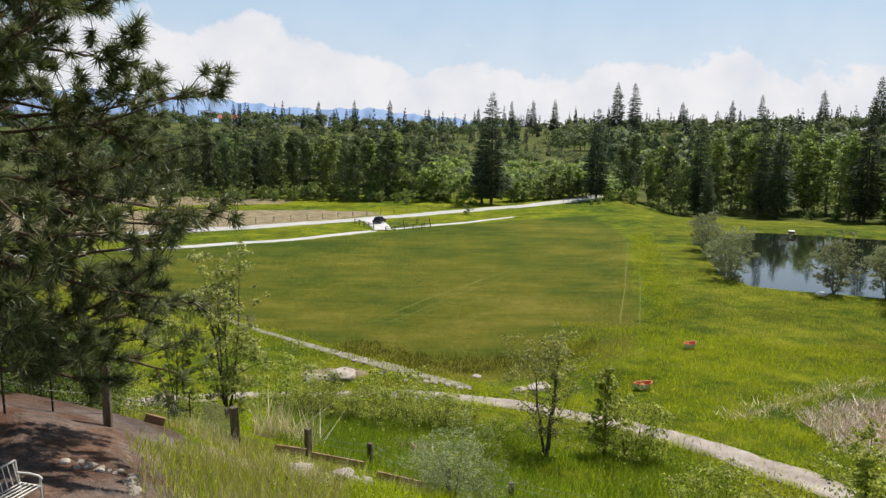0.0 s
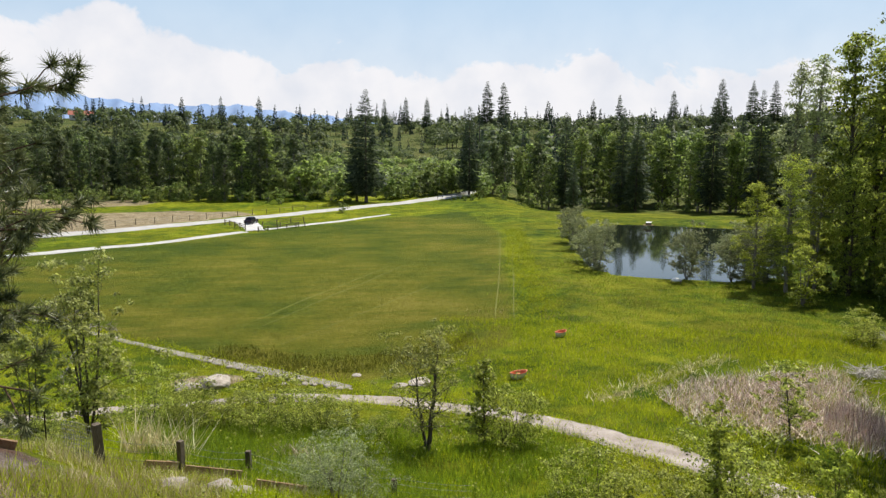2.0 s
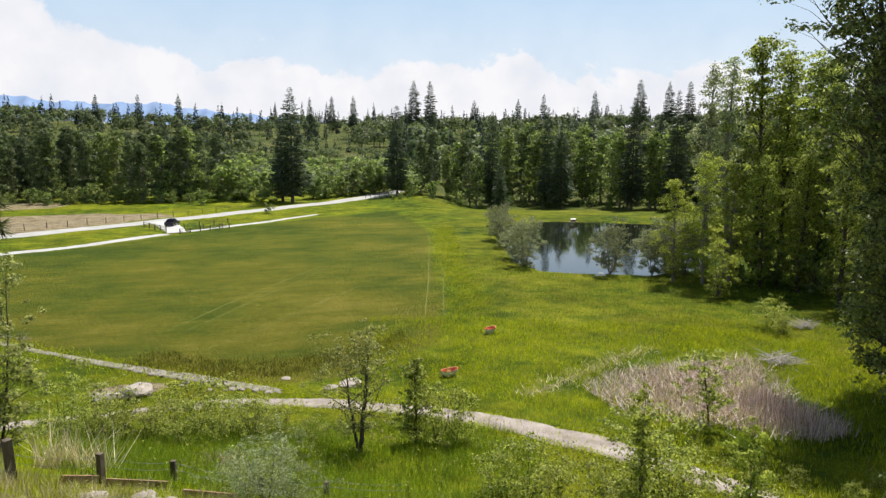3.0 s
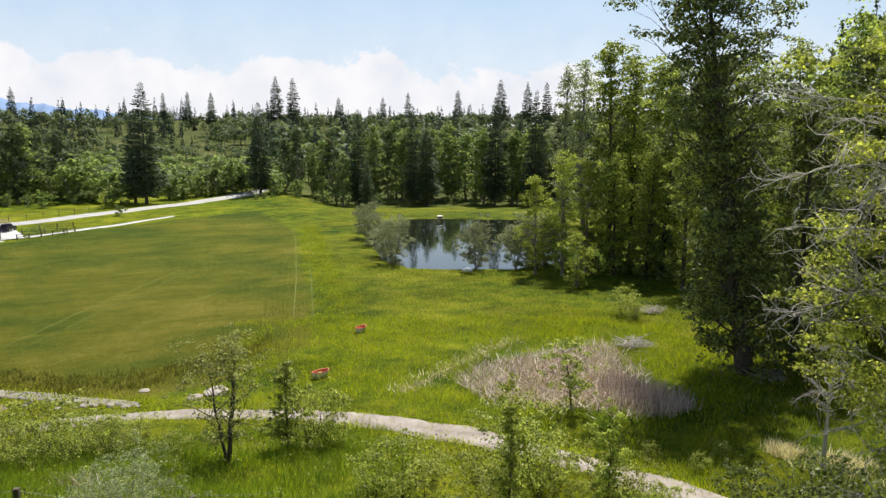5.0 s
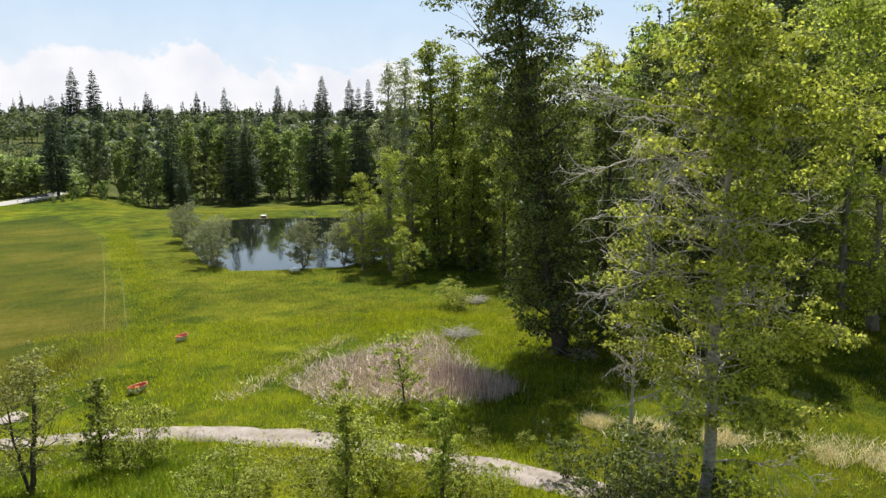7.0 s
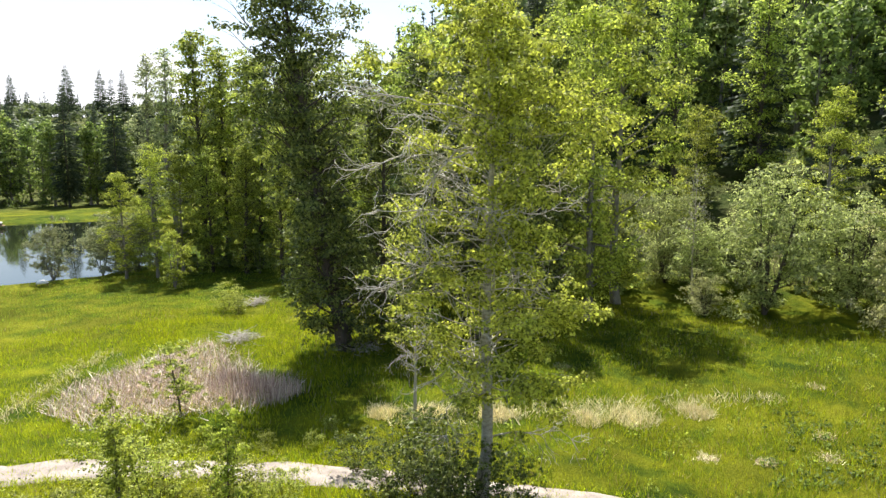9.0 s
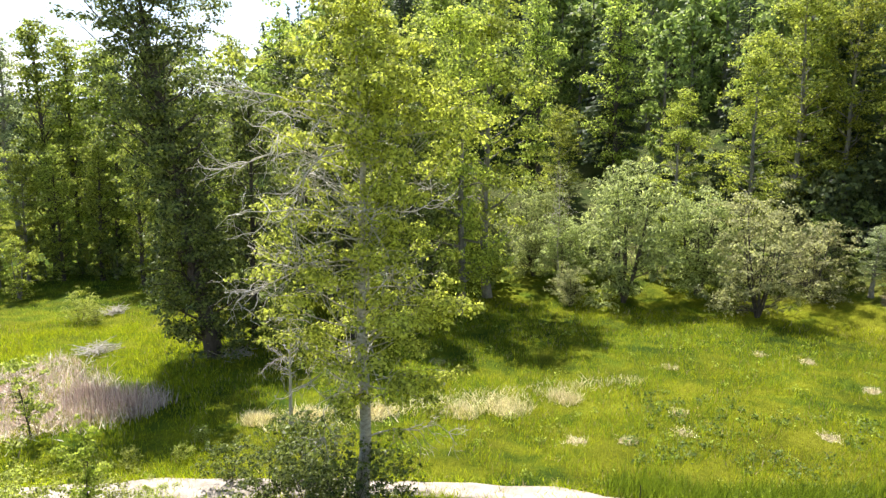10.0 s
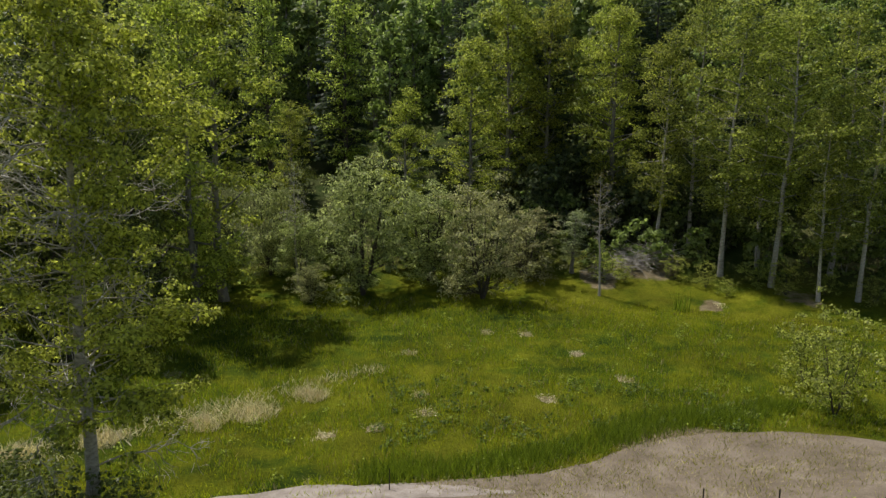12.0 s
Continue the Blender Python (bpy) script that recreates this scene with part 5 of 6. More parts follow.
def grass(name, seed, pts, height, width, mat, label, droop=0.35):
    rng = np.random.default_rng(seed)
    v, f = blades(rng, pts, height, width, droop)
    v = v.reshape(-1, 5, 3)[:, [0, 1, 3]].reshape(-1, 3)
    tagged(new(name, mesh_from(name, [(v, np.arange(len(v)).reshape(-1, 3))], mat)), label, "grass", kind="stuff")


grass("bank_grass", 61, ground_points(61, 70000, -25, 16, 13, 40, 0.7), 0.42, 0.026, GRASS_GREEN, "tall green grass on the bank")
grass("bank_grass", 62, ground_points(62, 15000, -25, -8, 12, 24, 0.5), 0.42, 0.016, GRASS_DRY, "dry straw-coloured grass on the bank")
grass("bank_grass", 63, ground_points(63, 60000, -14, 24, 24, 44, 0.9), 0.66, 0.034, GRASS_LUSH, "lush dark grass at the foot of the bank")
grass("meadow_grass", 64, ground_points(64, 125000, 34, 126, 31, 78, 0.9), 0.45, 0.034, GRASS_BLADE, "bright yellow-green meadow grass")
grass("meadow_grass", 68, ground_points(68, 66000, 10, 52, 31, 74, 0.9), 0.42, 0.032, GRASS_GREEN, "fresh green meadow grass")
grass("meadow_grass", 65, ground_points(65, 44000, 40, 126, 31, 72, 0.25), 0.58, 0.036, GRASS_LUSH, "lush green tussocks in the meadow")
grass("meadow_grass", 66, ground_points(66, 24000, -26, 48, 48, 74, 0.7), 0.34, 0.05, GRASS_GREEN, "bright meadow grass round the pasture")
grass("meadow_grass", 69, ground_points(69, 26000, 12, 48, 66, 116, 0.6), 0.36, 0.06, GRASS_LUSH, "deep green meadow grass towards the pond")
grass("meadow_grass", 67, ground_points(67, 15000, 12, 126, 31, 78, 0.12), 0.45, 0.05, GRASS_DRY, "scattered dry stalks in the meadow")


def verge_points(seed, n, spread, middle=0.0):
    """Points along both edges (and the middle) of the track."""
    rng = np.random.default_rng(seed)
    line, wide = np.array(TRACK[:18], float), np.array(TRACK_W[:18], float)
    run = np.concatenate([[0], np.cumsum(np.hypot(*np.diff(line, axis=0).T))])
    s = rng.uniform(0, run[-1], n)
    s = s[np.sin(s * 0.9) + np.sin(s * 2.3 + 1) + rng.normal(0, 0.9, n) > -0.3]
    n = len(s)
    x, y = np.interp(s, run, line[:, 0]), np.interp(s, run, line[:, 1])
    dx, dy = np.interp(s + 0.5, run, line[:, 0]) - x, np.interp(s + 0.5, run, line[:, 1]) - y
    off = np.where(rng.uniform(0, 1, n) < middle, 0, np.interp(s, run, wide) / 2 * rng.choice([-1, 1], n)) + rng.normal(0, spread, n)
    l = np.hypot(dx, dy) + 1e-9
    x, y = x - dy / l * off, y + dx / l * off
    return np.stack([x, y, ground_z(x, y) - 0.02], 1)


def patch(name, seed, poly, n, height, width, mat, label, droop=0.12, ragged=0.5):
    rng = np.random.default_rng(seed)
    poly = np.array(poly, float)
    lo, hi = poly.min(0), poly.max(0)
    p = rng.uniform(lo, hi, (n, 2))
    d = inside(poly, p[:, 0], p[:, 1]) + rng.normal(0, ragged, n)
    wave = np.sin(p[:, 0] * 1.1 + 2 * np.sin(p[:, 1] * 0.7)) * np.sin(p[:, 1] * 1.3 + 1.5 * np.sin(p[:, 0] * 0.5))
    p = p[(d > 0) & (wave > rng.uniform(-1.6, 0.3, n))]
    grass(name, seed, np.column_stack([p, ground_z(p[:, 0], p[:, 1]) - 0.02]), height, width, mat, label, droop)


REEDS = [(24.6, 45.3), (24.6, 42.3), (26.7, 39.8), (29.1, 38.3), (31.9, 36.2), (34.6, 34.2), (36.2, 34.6), (36.8, 37.6), (37.4, 41.0), (41.5, 47.5), (41.8, 49.2), (38.4, 50.0), (33.0, 49.0), (28.5, 48.0)]
patch("dead_reeds", 71, REEDS, 17000, 0.62, 0.07, REED, "pinkish-brown patch of dead cattail reeds", 0.9, 0.9)
patch("dead_reeds", 79, REEDS, 3600, 1.05, 0.055, REED, "taller stalks standing in the reed patch", 0.45, 0.8)
patch("dead_reeds", 104, [(31.9, 36.0), (34.6, 33.6), (36.8, 33.8), (37.2, 37.6), (36.2, 41.5), (33.4, 40.0)], 3000, 1.45, 0.05, REED, "tall upright dead cattail stalks", 0.14, 0.7)
patch("green_reeds", 78, REEDS, 3600, 0.6, 0.05, GRASS_BLADE, "green shoots among the dead reeds", 0.2)
patch("straw_edge", 72, STRAW, 13000, 0.5, 0.07, GRASS_STRAW, "fringe of pale dry straw in the meadow", 0.7)
for k, (x, y) in enumerate(PALE_SPOTS):
    patch("dry_tuft", 80 + k, [(x - 0.9, y - 0.5), (x + 0.8, y - 0.6), (x + 0.7, y + 0.6), (x - 0.6, y + 0.7)], 240, 0.2, 0.05, GRASS_STRAW, "pale matted tuft of dead grass", 1.1)
for k, (x, y, r) in enumerate(((44.3, 12.0, 1.7), (42.6, 14.6, 1.3), (38.2, 24.0, 1.2), (47.6, 8.8, 1.3), (40.2, 20.0, 1.2), (36.4, 26.6, 1.0))):
    patch("dry_tuft", 120 + k, [(x - r, y - 0.3 * r), (x + 0.2 * r, y - r), (x + r, y + 0.2 * r), (x - 0.1 * r, y + r)], 1500, 0.55, 0.05, GRASS_STRAW, "thick pale clump of dead straw", 0.6)
patch("dry_tuft", 73, [(-7.4, 26.4), (-5.0, 26.0), (-4.9, 27.4), (-7.2, 27.8)], 420, 1.6, 0.05, GRASS_STRAW, "pale clump of dead stalks by the fence", 0.45)
for k, (x, y) in enumerate(((-4.6, 20.4), (-2.6, 21.6), (-7.0, 21.0), (-1.0, 22.4), (-5.6, 18.4), (-3.4, 18.8), (-8.2, 22.4))):
    patch("dry_tuft", 110 + k, [(x - 0.8, y - 0.6), (x + 0.9, y - 0.5), (x + 0.7, y + 0.6), (x - 0.7, y + 0.5)], 420, 0.55, 0.016, GRASS_STRAW, "pale dry grass tuft on the bank", 0.5)
patch("dry_tuft", 74, [(-2.2, 34.0), (-0.2, 34.0), (-0.4, 35.6), (-2.2, 35.4)], 380, 0.7, 0.035, REED, "pale clump of dead grass", 0.5)
patch("dry_tuft", 75, [(71.8, -27), (73.4, -27), (73.4, -25.6), (71.8, -25.6)], 160, 2.4, 0.07, GRASS_LUSH, "tall dark weed clump in the meadow", 0.15)
patch("sparse_grass", 95, [(30, -2), (34, 2), (37, -8), (42, -14), (40, -24), (33, -26), (29, -14)], 9000, 0.26, 0.045, GRASS_DRY, "sparse dry grass on the gravel", 0.7)
patch("sparse_grass", 96, [(30, -2), (34, 2), (37, -8), (42, -14), (40, -24), (33, -26), (29, -14)], 9000, 0.26, 0.045, GRASS_BLADE, "sparse green grass on the gravel", 0.7)
grass("verge_grass", 101, verge_points(101, 16000, 0.26, 0.08), 0.36, 0.045, GRASS_GREEN, "ragged grass along the track's edges", 0.6)
grass("verge_grass", 102, verge_points(102, 5000, 0.30, 0.2), 0.28, 0.04, GRASS_DRY, "dry stalks along the track's edges", 0.8)
patch("path_grass", 103, [(-42, 88.5), (-23, 74.6), (-10.5, 63.4), (-3.5, 58.6), (3.5, 52.6), (2.5, 50.6), (-5, 55.8), (-10.5, 60), (-23, 71.8), (-42, 85.5)], 60000, 0.3, 0.07, GRASS_GREEN, "grass growing into the stony path", 0.7)
patch("strip_grass", 105, [(41, 150), (45, 150), (35.5, 112), (28, 78), (23.5, 64), (19, 64), (23.5, 78), (31, 111)], 60000, 0.35, 0.05, GRASS_BLADE, "bright unmown strip along the pasture", 0.6)
patch("rank_grass", 97, [(-10, 61), (-3, 56.5), (2, 55.5), (8, 57), (14, 62), (15, 66), (8, 61.5), (0, 60), (-8, 65)], 10000, 0.42, 0.07, GRASS_OLIVE, "darker rank grass at the pasture's edge", 0.4)


def weeds(name, seed, az0, az1, r0, r1, n, size, mat, label):
    """Broad-leaved weeds in loose clumps among the grass."""
    rng = np.random.default_rng(seed)
    spots = ground_points(seed, n, az0, az1, r0, r1, 0.6)
    tall = rng.uniform(0.2, 0.75, len(spots))
    each = 26
    c = spots[:, None] + rng.normal(0, 1, (len(spots), each, 3)) * (np.array([0.45, 0.45, 0.3])[None, None] * tall[:, None, None])
    c[..., 2] = spots[:, None, 2] + 0.05 + np.abs(c[..., 2] - spots[:, None, 2]) * 1.4
    tagged(new(name, mesh_from(name, [leaf_quads(rng, c.reshape(-1, 3), size)], mat)), label, "weeds", kind="stuff")


weeds("bank_weeds", 98, -25, 14, 14, 30, 420, 0.075, LEAF_SHRUB, "low broad-leaved weeds on the bank")
weeds("bank_weeds", 99, -16, 46, 28, 45, 520, 0.16, LEAF_SHRUB, "low broad-leaved weeds below the bank")
weeds("meadow_weeds", 94, 60, 126, 33, 70, 340, 0.17, LEAF_COTTONWOOD, "dark broad-leaved weeds in the meadow")
patch("ditch_reeds", 76, DITCH, 5200, 0.35, 0.07, GRASS_STRAW, "dry fringe along a shallow ditch", 0.8, 0.7)
weeds("meadow_weeds", 106, 84, 116, 38, 52, 240, 0.2, LEAF_DARK, "broad-leaved weeds along the gravel")
patch("lush_edge", 77, [(33, 4), (35, 4), (36.5, -3), (40, -9), (44, -13), (44.5, -20), (47, -24), (46, -26), (43, -20), (41.5, -14), (37.5, -8.5), (34.8, -4.5)], 90000, 0.8, 0.045, GRASS_LUSH, "rank dark grass along the gravel's edge", 0.4)

# ---- fence, planks, stones and bench in the yard ----


def make_post(az, r, height, width, label, tilt=0.0):
    x, y = at_az(az, r)
    ob = thing("fence_post", (x, y, gz(x, y) - 0.25), label, "post", "fence posts on the bank", turn=az * 3)
    bm = bmesh.new()
    box(bm, (width, width, height + 0.25), pose(0, 0, (height + 0.25) / 2, tilt, tilt * 0.5))
    bevel(bm, 0.012)
    for v in bm.verts:
        v.co.x += 0.01 * math.sin(v.co.z * 5 + az)
    part("post", bm, WOOD_POST, ob)
    return ob


for az, r, h, w, tilt in ((-26.3, 19.0, 1.68, 0.19, 0), (-17.0, 22.6, 1.36, 0.22, 3), (-11.2, 23.9, 1.02, 0.19, 0), (-6.0, 25.7, 0.98, 0.18, 0), (0.7, 24.6, 0.95, 0.14, 2), (6.1, 26.9, 0.85, 0.18, 0), (-21.8, 27, 1.3, 0.2, 0)):
    make_post(az, r, h, w, "weathered grey wooden fence post in the grass", tilt)


def make_steel_post(az, r, height):
    x, y = at_az(az, r)
    ob = thing("steel_post", (x, y, gz(x, y) - 0.2), "thin dark steel fence post", "post", "steel posts")
    bm = bmesh.new()
    box(bm, (0.045, 0.012, height + 0.2), pose(0, 0, (height + 0.2) / 2))
    box(bm, (0.012, 0.045, height + 0.2), pose(0, 0.022, (height + 0.2) / 2))
    part("post", bm, STEEL_DARK, ob)


for az, r, h in ((-32.9, 19, 1.7), (-29.9, 19.8, 1.6), (-20.4, 25.5, 1.3), (86.2, 32.2, 1.15), (112.5, 30, 1.6), (118, 30, 1.4)):
    make_steel_post(az, r, h)


def make_wire(ends, heights, name="wire_fence", label="sagging wire strands between the posts"):
    ob = tagged(new(name), label, "fence")
    for h in heights:
        pts = []
        for (az0, r0), (az1, r1) in zip(ends, ends[1:]):
            a, b = np.array(at_az(az0, r0)), np.array(at_az(az1, r1))
            for u in np.linspace(0, 1, 7)[:-1]:
                p = a + (b - a) * u
                z = gz(*a) * (1 - u) + gz(*b) * u
                pts.append((*p, z + h - 0.12 * math.sin(math.pi * u)))
        part("strand", mesh_from("strand", [tube(pts, [0.006] * len(pts), 4)], WIRE_STEEL), None, ob)


make_wire([(-32.9, 18.4), (-26.3, 19.0), (-21.8, 27), (-17.0, 22.6), (-11.2, 23.9), (-6.0, 25.7), (0.7, 24.6), (6.1, 26.9), (14, 29)], (0.35, 0.65, 0.9))


def make_mesh_panel():
    """A sheet of grey wire netting hung beside the crooked post."""
    (ax, ay), (bx, by) = at_az(-19.4, 23.2), at_az(-17.3, 22.8)
    ob = tagged(new("wire_netting"), "grey rolled wire netting beside the post", "netting")
    rng = np.random.default_rng(5)
    chunks = []
    for u in np.linspace(0, 1, 14):
        x, y = ax + (bx - ax) * u, ay + (by - ay) * u
        z = gz(x, y)
        chunks.append(tube([(x, y, z), (x + 0.05, y + 0.08, z + 0.6), (x, y, z + 1.15)], [0.008] * 3, 4))
    for h in np.linspace(0.05, 1.15, 9):
        chunks.append(tube([(ax, ay, gz(ax, ay) + h), ((ax + bx) / 2, (ay + by) / 2 + 0.07, (gz(ax, ay) + gz(bx, by)) / 2 + h), (bx, by, gz(bx, by) + h)], [0.008] * 3, 4))
    part("netting", mesh_from("netting", chunks, WIRE_STEEL), None, ob)


make_mesh_panel()


def make_board(a, b, label):
    """An edge board lying on the ground between two places."""
    (ax, ay), (bx, by) = at_az(*a), at_az(*b)
    za, zb = gz(ax, ay), gz(bx, by)
    length = math.dist((ax, ay, za), (bx, by, zb))
    ob = new("edge_board")
    ob.matrix_basis = Matrix.Translation(((ax + bx) / 2, (ay + by) / 2, (za + zb) / 2 + 0.15)) @ Vector((bx - ax, by - ay, zb - za)).to_track_quat("X", "Z").to_matrix().to_4x4()
    tagged(ob, label, "board", "edge boards")
    bm = bmesh.new()
    box(bm, (length, 0.09, 0.28), Matrix())
    bevel(bm, 0.012)
    part("board", bm, WOOD_PLANK, ob)


make_board((-13.9, 23.2), (-11.5, 23.7), "weathered brown timber edging a bed")
make_board((-11.0, 23.3), (-6.6, 24.5), "weathered brown timber edging a bed")
make_board((-5.5, 23.1), (-1.4, 23.6), "weathered brown timber edging a bed")
make_board((-23.7, 22.4), (-22.3, 22.3), "dark weathered timber in the grass")


def make_stone(x, y, size, flat, seed, label, group):
    bm = bmesh.new()
    bmesh.ops.create_icosphere(bm, subdivisions=3, radius=size)
    off = Vector((seed * 3.1, seed * 1.7, 0))
    for v in bm.verts:
        v.co *= 1 + 0.5 * noise.noise(v.co / size * 0.8 + off) + 0.12 * noise.noise(v.co / size * 3 + off)
        v.co.z *= flat
    me = bpy.data.meshes.new("stone")
    bm.to_mesh(me)
    bm.free()
    me.materials.append(STONE)
    ob = new("stone", me)
    ob.matrix_basis = pose(x, y, gz(x, y) + size * flat * 0.35, 0, 0, seed * 57)
    tagged(ob, label, "stone", group)


rng_stone = np.random.default_rng(15)
for k in range(9):
    x, y = at_az(-24.9 + 0.2 * math.sin(k), 12.9 + k * 0.16)
    make_stone(x, y, rng_stone.uniform(0.07, 0.12), 0.7, k, "pale rounded stone edging the yard", "stones round the yard")
for k in range(12):
    x, y = at_az(-29.6 + k * 0.4 + rng_stone.uniform(-0.2, 0.2), 14.5 + rng_stone.uniform(-0.35, 0.35))
    make_stone(x, y, rng_stone.uniform(0.05, 0.11), 0.6, 20 + k, "dusty brown stone at the yard's edge", "stones round the yard")
for az, r, s, f in ((-12.0, 20.6, 0.40, 0.42), (-8.4, 21.4, 0.40, 0.45), (-12.9, 21.0, 0.20, 0.5), (-7.5, 21.0, 0.22, 0.5), (8.2, 53, 0.85, 0.2), (6.6, 52.5, 0.6, 0.18), (3.0, 55, 0.4, 0.3), (-6.5, 21, 0.3, 0.4), (-10.4, 54.6, 1.0, 0.42), (-8.4, 55.0, 1.25, 0.42)):
    x, y = at_az(az, r)
    make_stone(x, y, s, f, az + 40, "large pale boulder in the grass", "boulders")
rng_stone = np.random.default_rng(16)
for k in range(26):
    u = rng_stone.uniform(0, 1)
    x, y = -9 + 11 * u + rng_stone.normal(0, 0.6), 60.5 - 9.5 * u + rng_stone.normal(0, 0.5)
    make_stone(x, y, rng_stone.uniform(0.12, 0.32), 0.5, 50 + k, "broken stone along the rutted path", "stones along the path")


def make_bench():
    """A slatted iron garden bench, seen from above."""
    x, y = -6.5, 9.95
    ob = thing("garden_bench", (x, y, gz(x, y)), "worn white slatted metal garden bench", "bench", turn=74)
    w, d = 1.15, 0.5
    ob.scale = (0.74, 0.74, 0.74)

    def bar(name, a, b, r=0.016):
        part(name, mesh_from(name, [tube([a, tuple((p + q) / 2 for p, q in zip(a, b)), b], [r] * 3, 6)], IRON_WHITE, True), None, ob)

    for s in (-1, 1):
        bar("leg", (s * w / 2, -d / 2, -0.05), (s * w / 2, -d / 2, 0.62), 0.022)
        bar("leg", (s * w / 2, d / 2, -0.05), (s * w / 2, d / 2 + 0.14, 0.92), 0.022)
        part("armrest", mesh_from("armrest", [tube([(s * w / 2, d / 2 + 0.08, 0.64), (s * w / 2, 0, 0.66), (s * w / 2, -d / 2 + 0.02, 0.64), (s * w / 2, -d / 2 - 0.05, 0.58)], [0.024] * 4, 6)], IRON_WHITE, True), None, ob)
        bar("side_rail", (s * w / 2, -d / 2, 0.42), (s * w / 2, d / 2, 0.42))
    for k in range(5):
        u = -d / 2 + d * k / 4
        bar("seat_slat", (-w / 2, u, 0.43), (w / 2, u, 0.43), 0.018)
    bar("top_rail", (-w / 2, d / 2 + 0.14, 0.90), (w / 2, d / 2 + 0.14, 0.90), 0.022)
    for k in range(9):
        u = -w / 2 + w * (k + 0.5) / 9
        bar("back_bar", (u, d / 2 + 0.02, 0.44), (u, d / 2 + 0.14, 0.90), 0.011)


make_bench()

# ---- the meadow's small things ----
ORANGE = plain("faded_orange_plastic", [(0.42, 0.09, 0.035), (0.62, 0.16, 0.07), (0.70, 0.26, 0.14)], 0.45, 6.0)
PALE_PLASTIC = plain("pale_plastic", [(0.52, 0.50, 0.52), (0.66, 0.64, 0.66)], 0.5, 6.0)
WHITE_HULL = plain("white_hull", [(0.66, 0.66, 0.65), (0.80, 0.80, 0.79)], 0.4, 4.0)
CAR_PAINT = plain("dark_violet_paint", [(0.020, 0.012, 0.030), (0.035, 0.022, 0.050)], 0.25, 3.0, bump=0.0)
GLASS_DARK = plain("dark_glass", [(0.010, 0.012, 0.014), (0.016, 0.018, 0.020)], 0.08, 3.0, bump=0.0)
RUBBER = plain("rubber", [(0.012, 0.012, 0.012), (0.022, 0.022, 0.022)], 0.85, 9.0)
WHITE_PAINT = plain("white_paint", [(0.62, 0.60, 0.57), (0.80, 0.78, 0.75)], 0.7, 3.0)
RED_ROOF = plain("red_roof", [(0.30, 0.085, 0.05), (0.40, 0.14, 0.09)], 0.7, 2.0)
GREY_ROOF = plain("grey_roof", [(0.30, 0.31, 0.33), (0.48, 0.49, 0.51)], 0.6, 2.0)


def make_boat(x, y, length, turn, label):
    """A small open tub with a rim, a seat and a hollow hull."""
    ob = thing("small_boat", (x, y, gz(x, y)), label, "boat", "small orange boats", turn)
    n, rows = 20, []
    for level, (k, z) in enumerate(((0.62, 0.02), (0.86, 0.22), (1.0, 0.50), (1.06, 0.52), (1.04, 0.56), (0.94, 0.54), (0.80, 0.24), (0.56, 0.08))):
        t = np.linspace(0, 2 * np.pi, n, endpoint=False)
        rows.append(np.stack([np.cos(t) * length / 2 * k * (1 + 0.12 * np.cos(2 * t)), np.sin(t) * length * 0.29 * k, np.full(n, z) + 0.06 * np.cos(t) ** 4 * (z > 0.3)], 1))
    v = np.concatenate(rows)
    i, j = np.meshgrid(np.arange(len(rows) - 1), np.arange(n), indexing="ij")
    f = np.stack([i * n + j, i * n + (j + 1) % n, (i + 1) * n + (j + 1) % n, (i + 1) * n + j], -1).reshape(-1, 4)
    lower, upper = f[: n * 2], f[n * 2 : n * 5]
    part("hull", mesh_from("hull", [(v, lower), (np.zeros((0, 3)), np.array([list(range(n))[::-1]]) - len(v))], PALE_PLASTIC, True), None, ob, "pale faded lower hull")
    part("rim", mesh_from("rim", [(v, upper)], ORANGE, True), None, ob, "orange rim")
    part("inside", mesh_from("inside", [(v, f[n * 5 :]), (np.zeros((0, 3)), np.array([list(range(n * 7, n * 8))]) - len(v))], ORANGE, True), None, ob)
    bm = bmesh.new()
    box(bm, (0.24, length * 0.48, 0.05), pose(0.1, 0, 0.36))
    bevel(bm, 0.012)
    part("seat", bm, ORANGE, ob)


make_boat(*at_az(16.6, 54.8), 1.45, 20, "small faded orange plastic boat in the grass")
make_boat(*at_az(20.0, 67.5), 1.40, 35, "small orange plastic boat with dark inside")


def make_white_boat():
    x, y = 48.0, 87.2
    ob = thing("upturned_boat", (x, y, gz(x, y) + 0.3), "white upturned boat on trestles by the pond", "boat", turn=-30)
    bm = bmesh.new()
    bmesh.ops.create_uvsphere(bm, u_segments=20, v_segments=12, radius=1.0)
    for v in bm.verts:
        v.co = Vector((v.co.x * 0.72 * (1 - 0.15 * v.co.z), v.co.y * 0.46, max(v.co.z, 0.0) * 0.42))
    bmesh.ops.remove_doubles(bm, verts=bm.verts, dist=0.01)
    part("hull", bm, WHITE_HULL, ob)
    for s in (-1, 1):
        for t in (-1, 1):
            bm = bmesh.new()
            box(bm, (0.08, 0.08, 0.75), pose(s * 0.6, t * 0.3, -0.33, t * 12))
            bevel(bm, 0.008)
            part("trestle_leg", bm, WOOD_POST, ob)


make_white_boat()


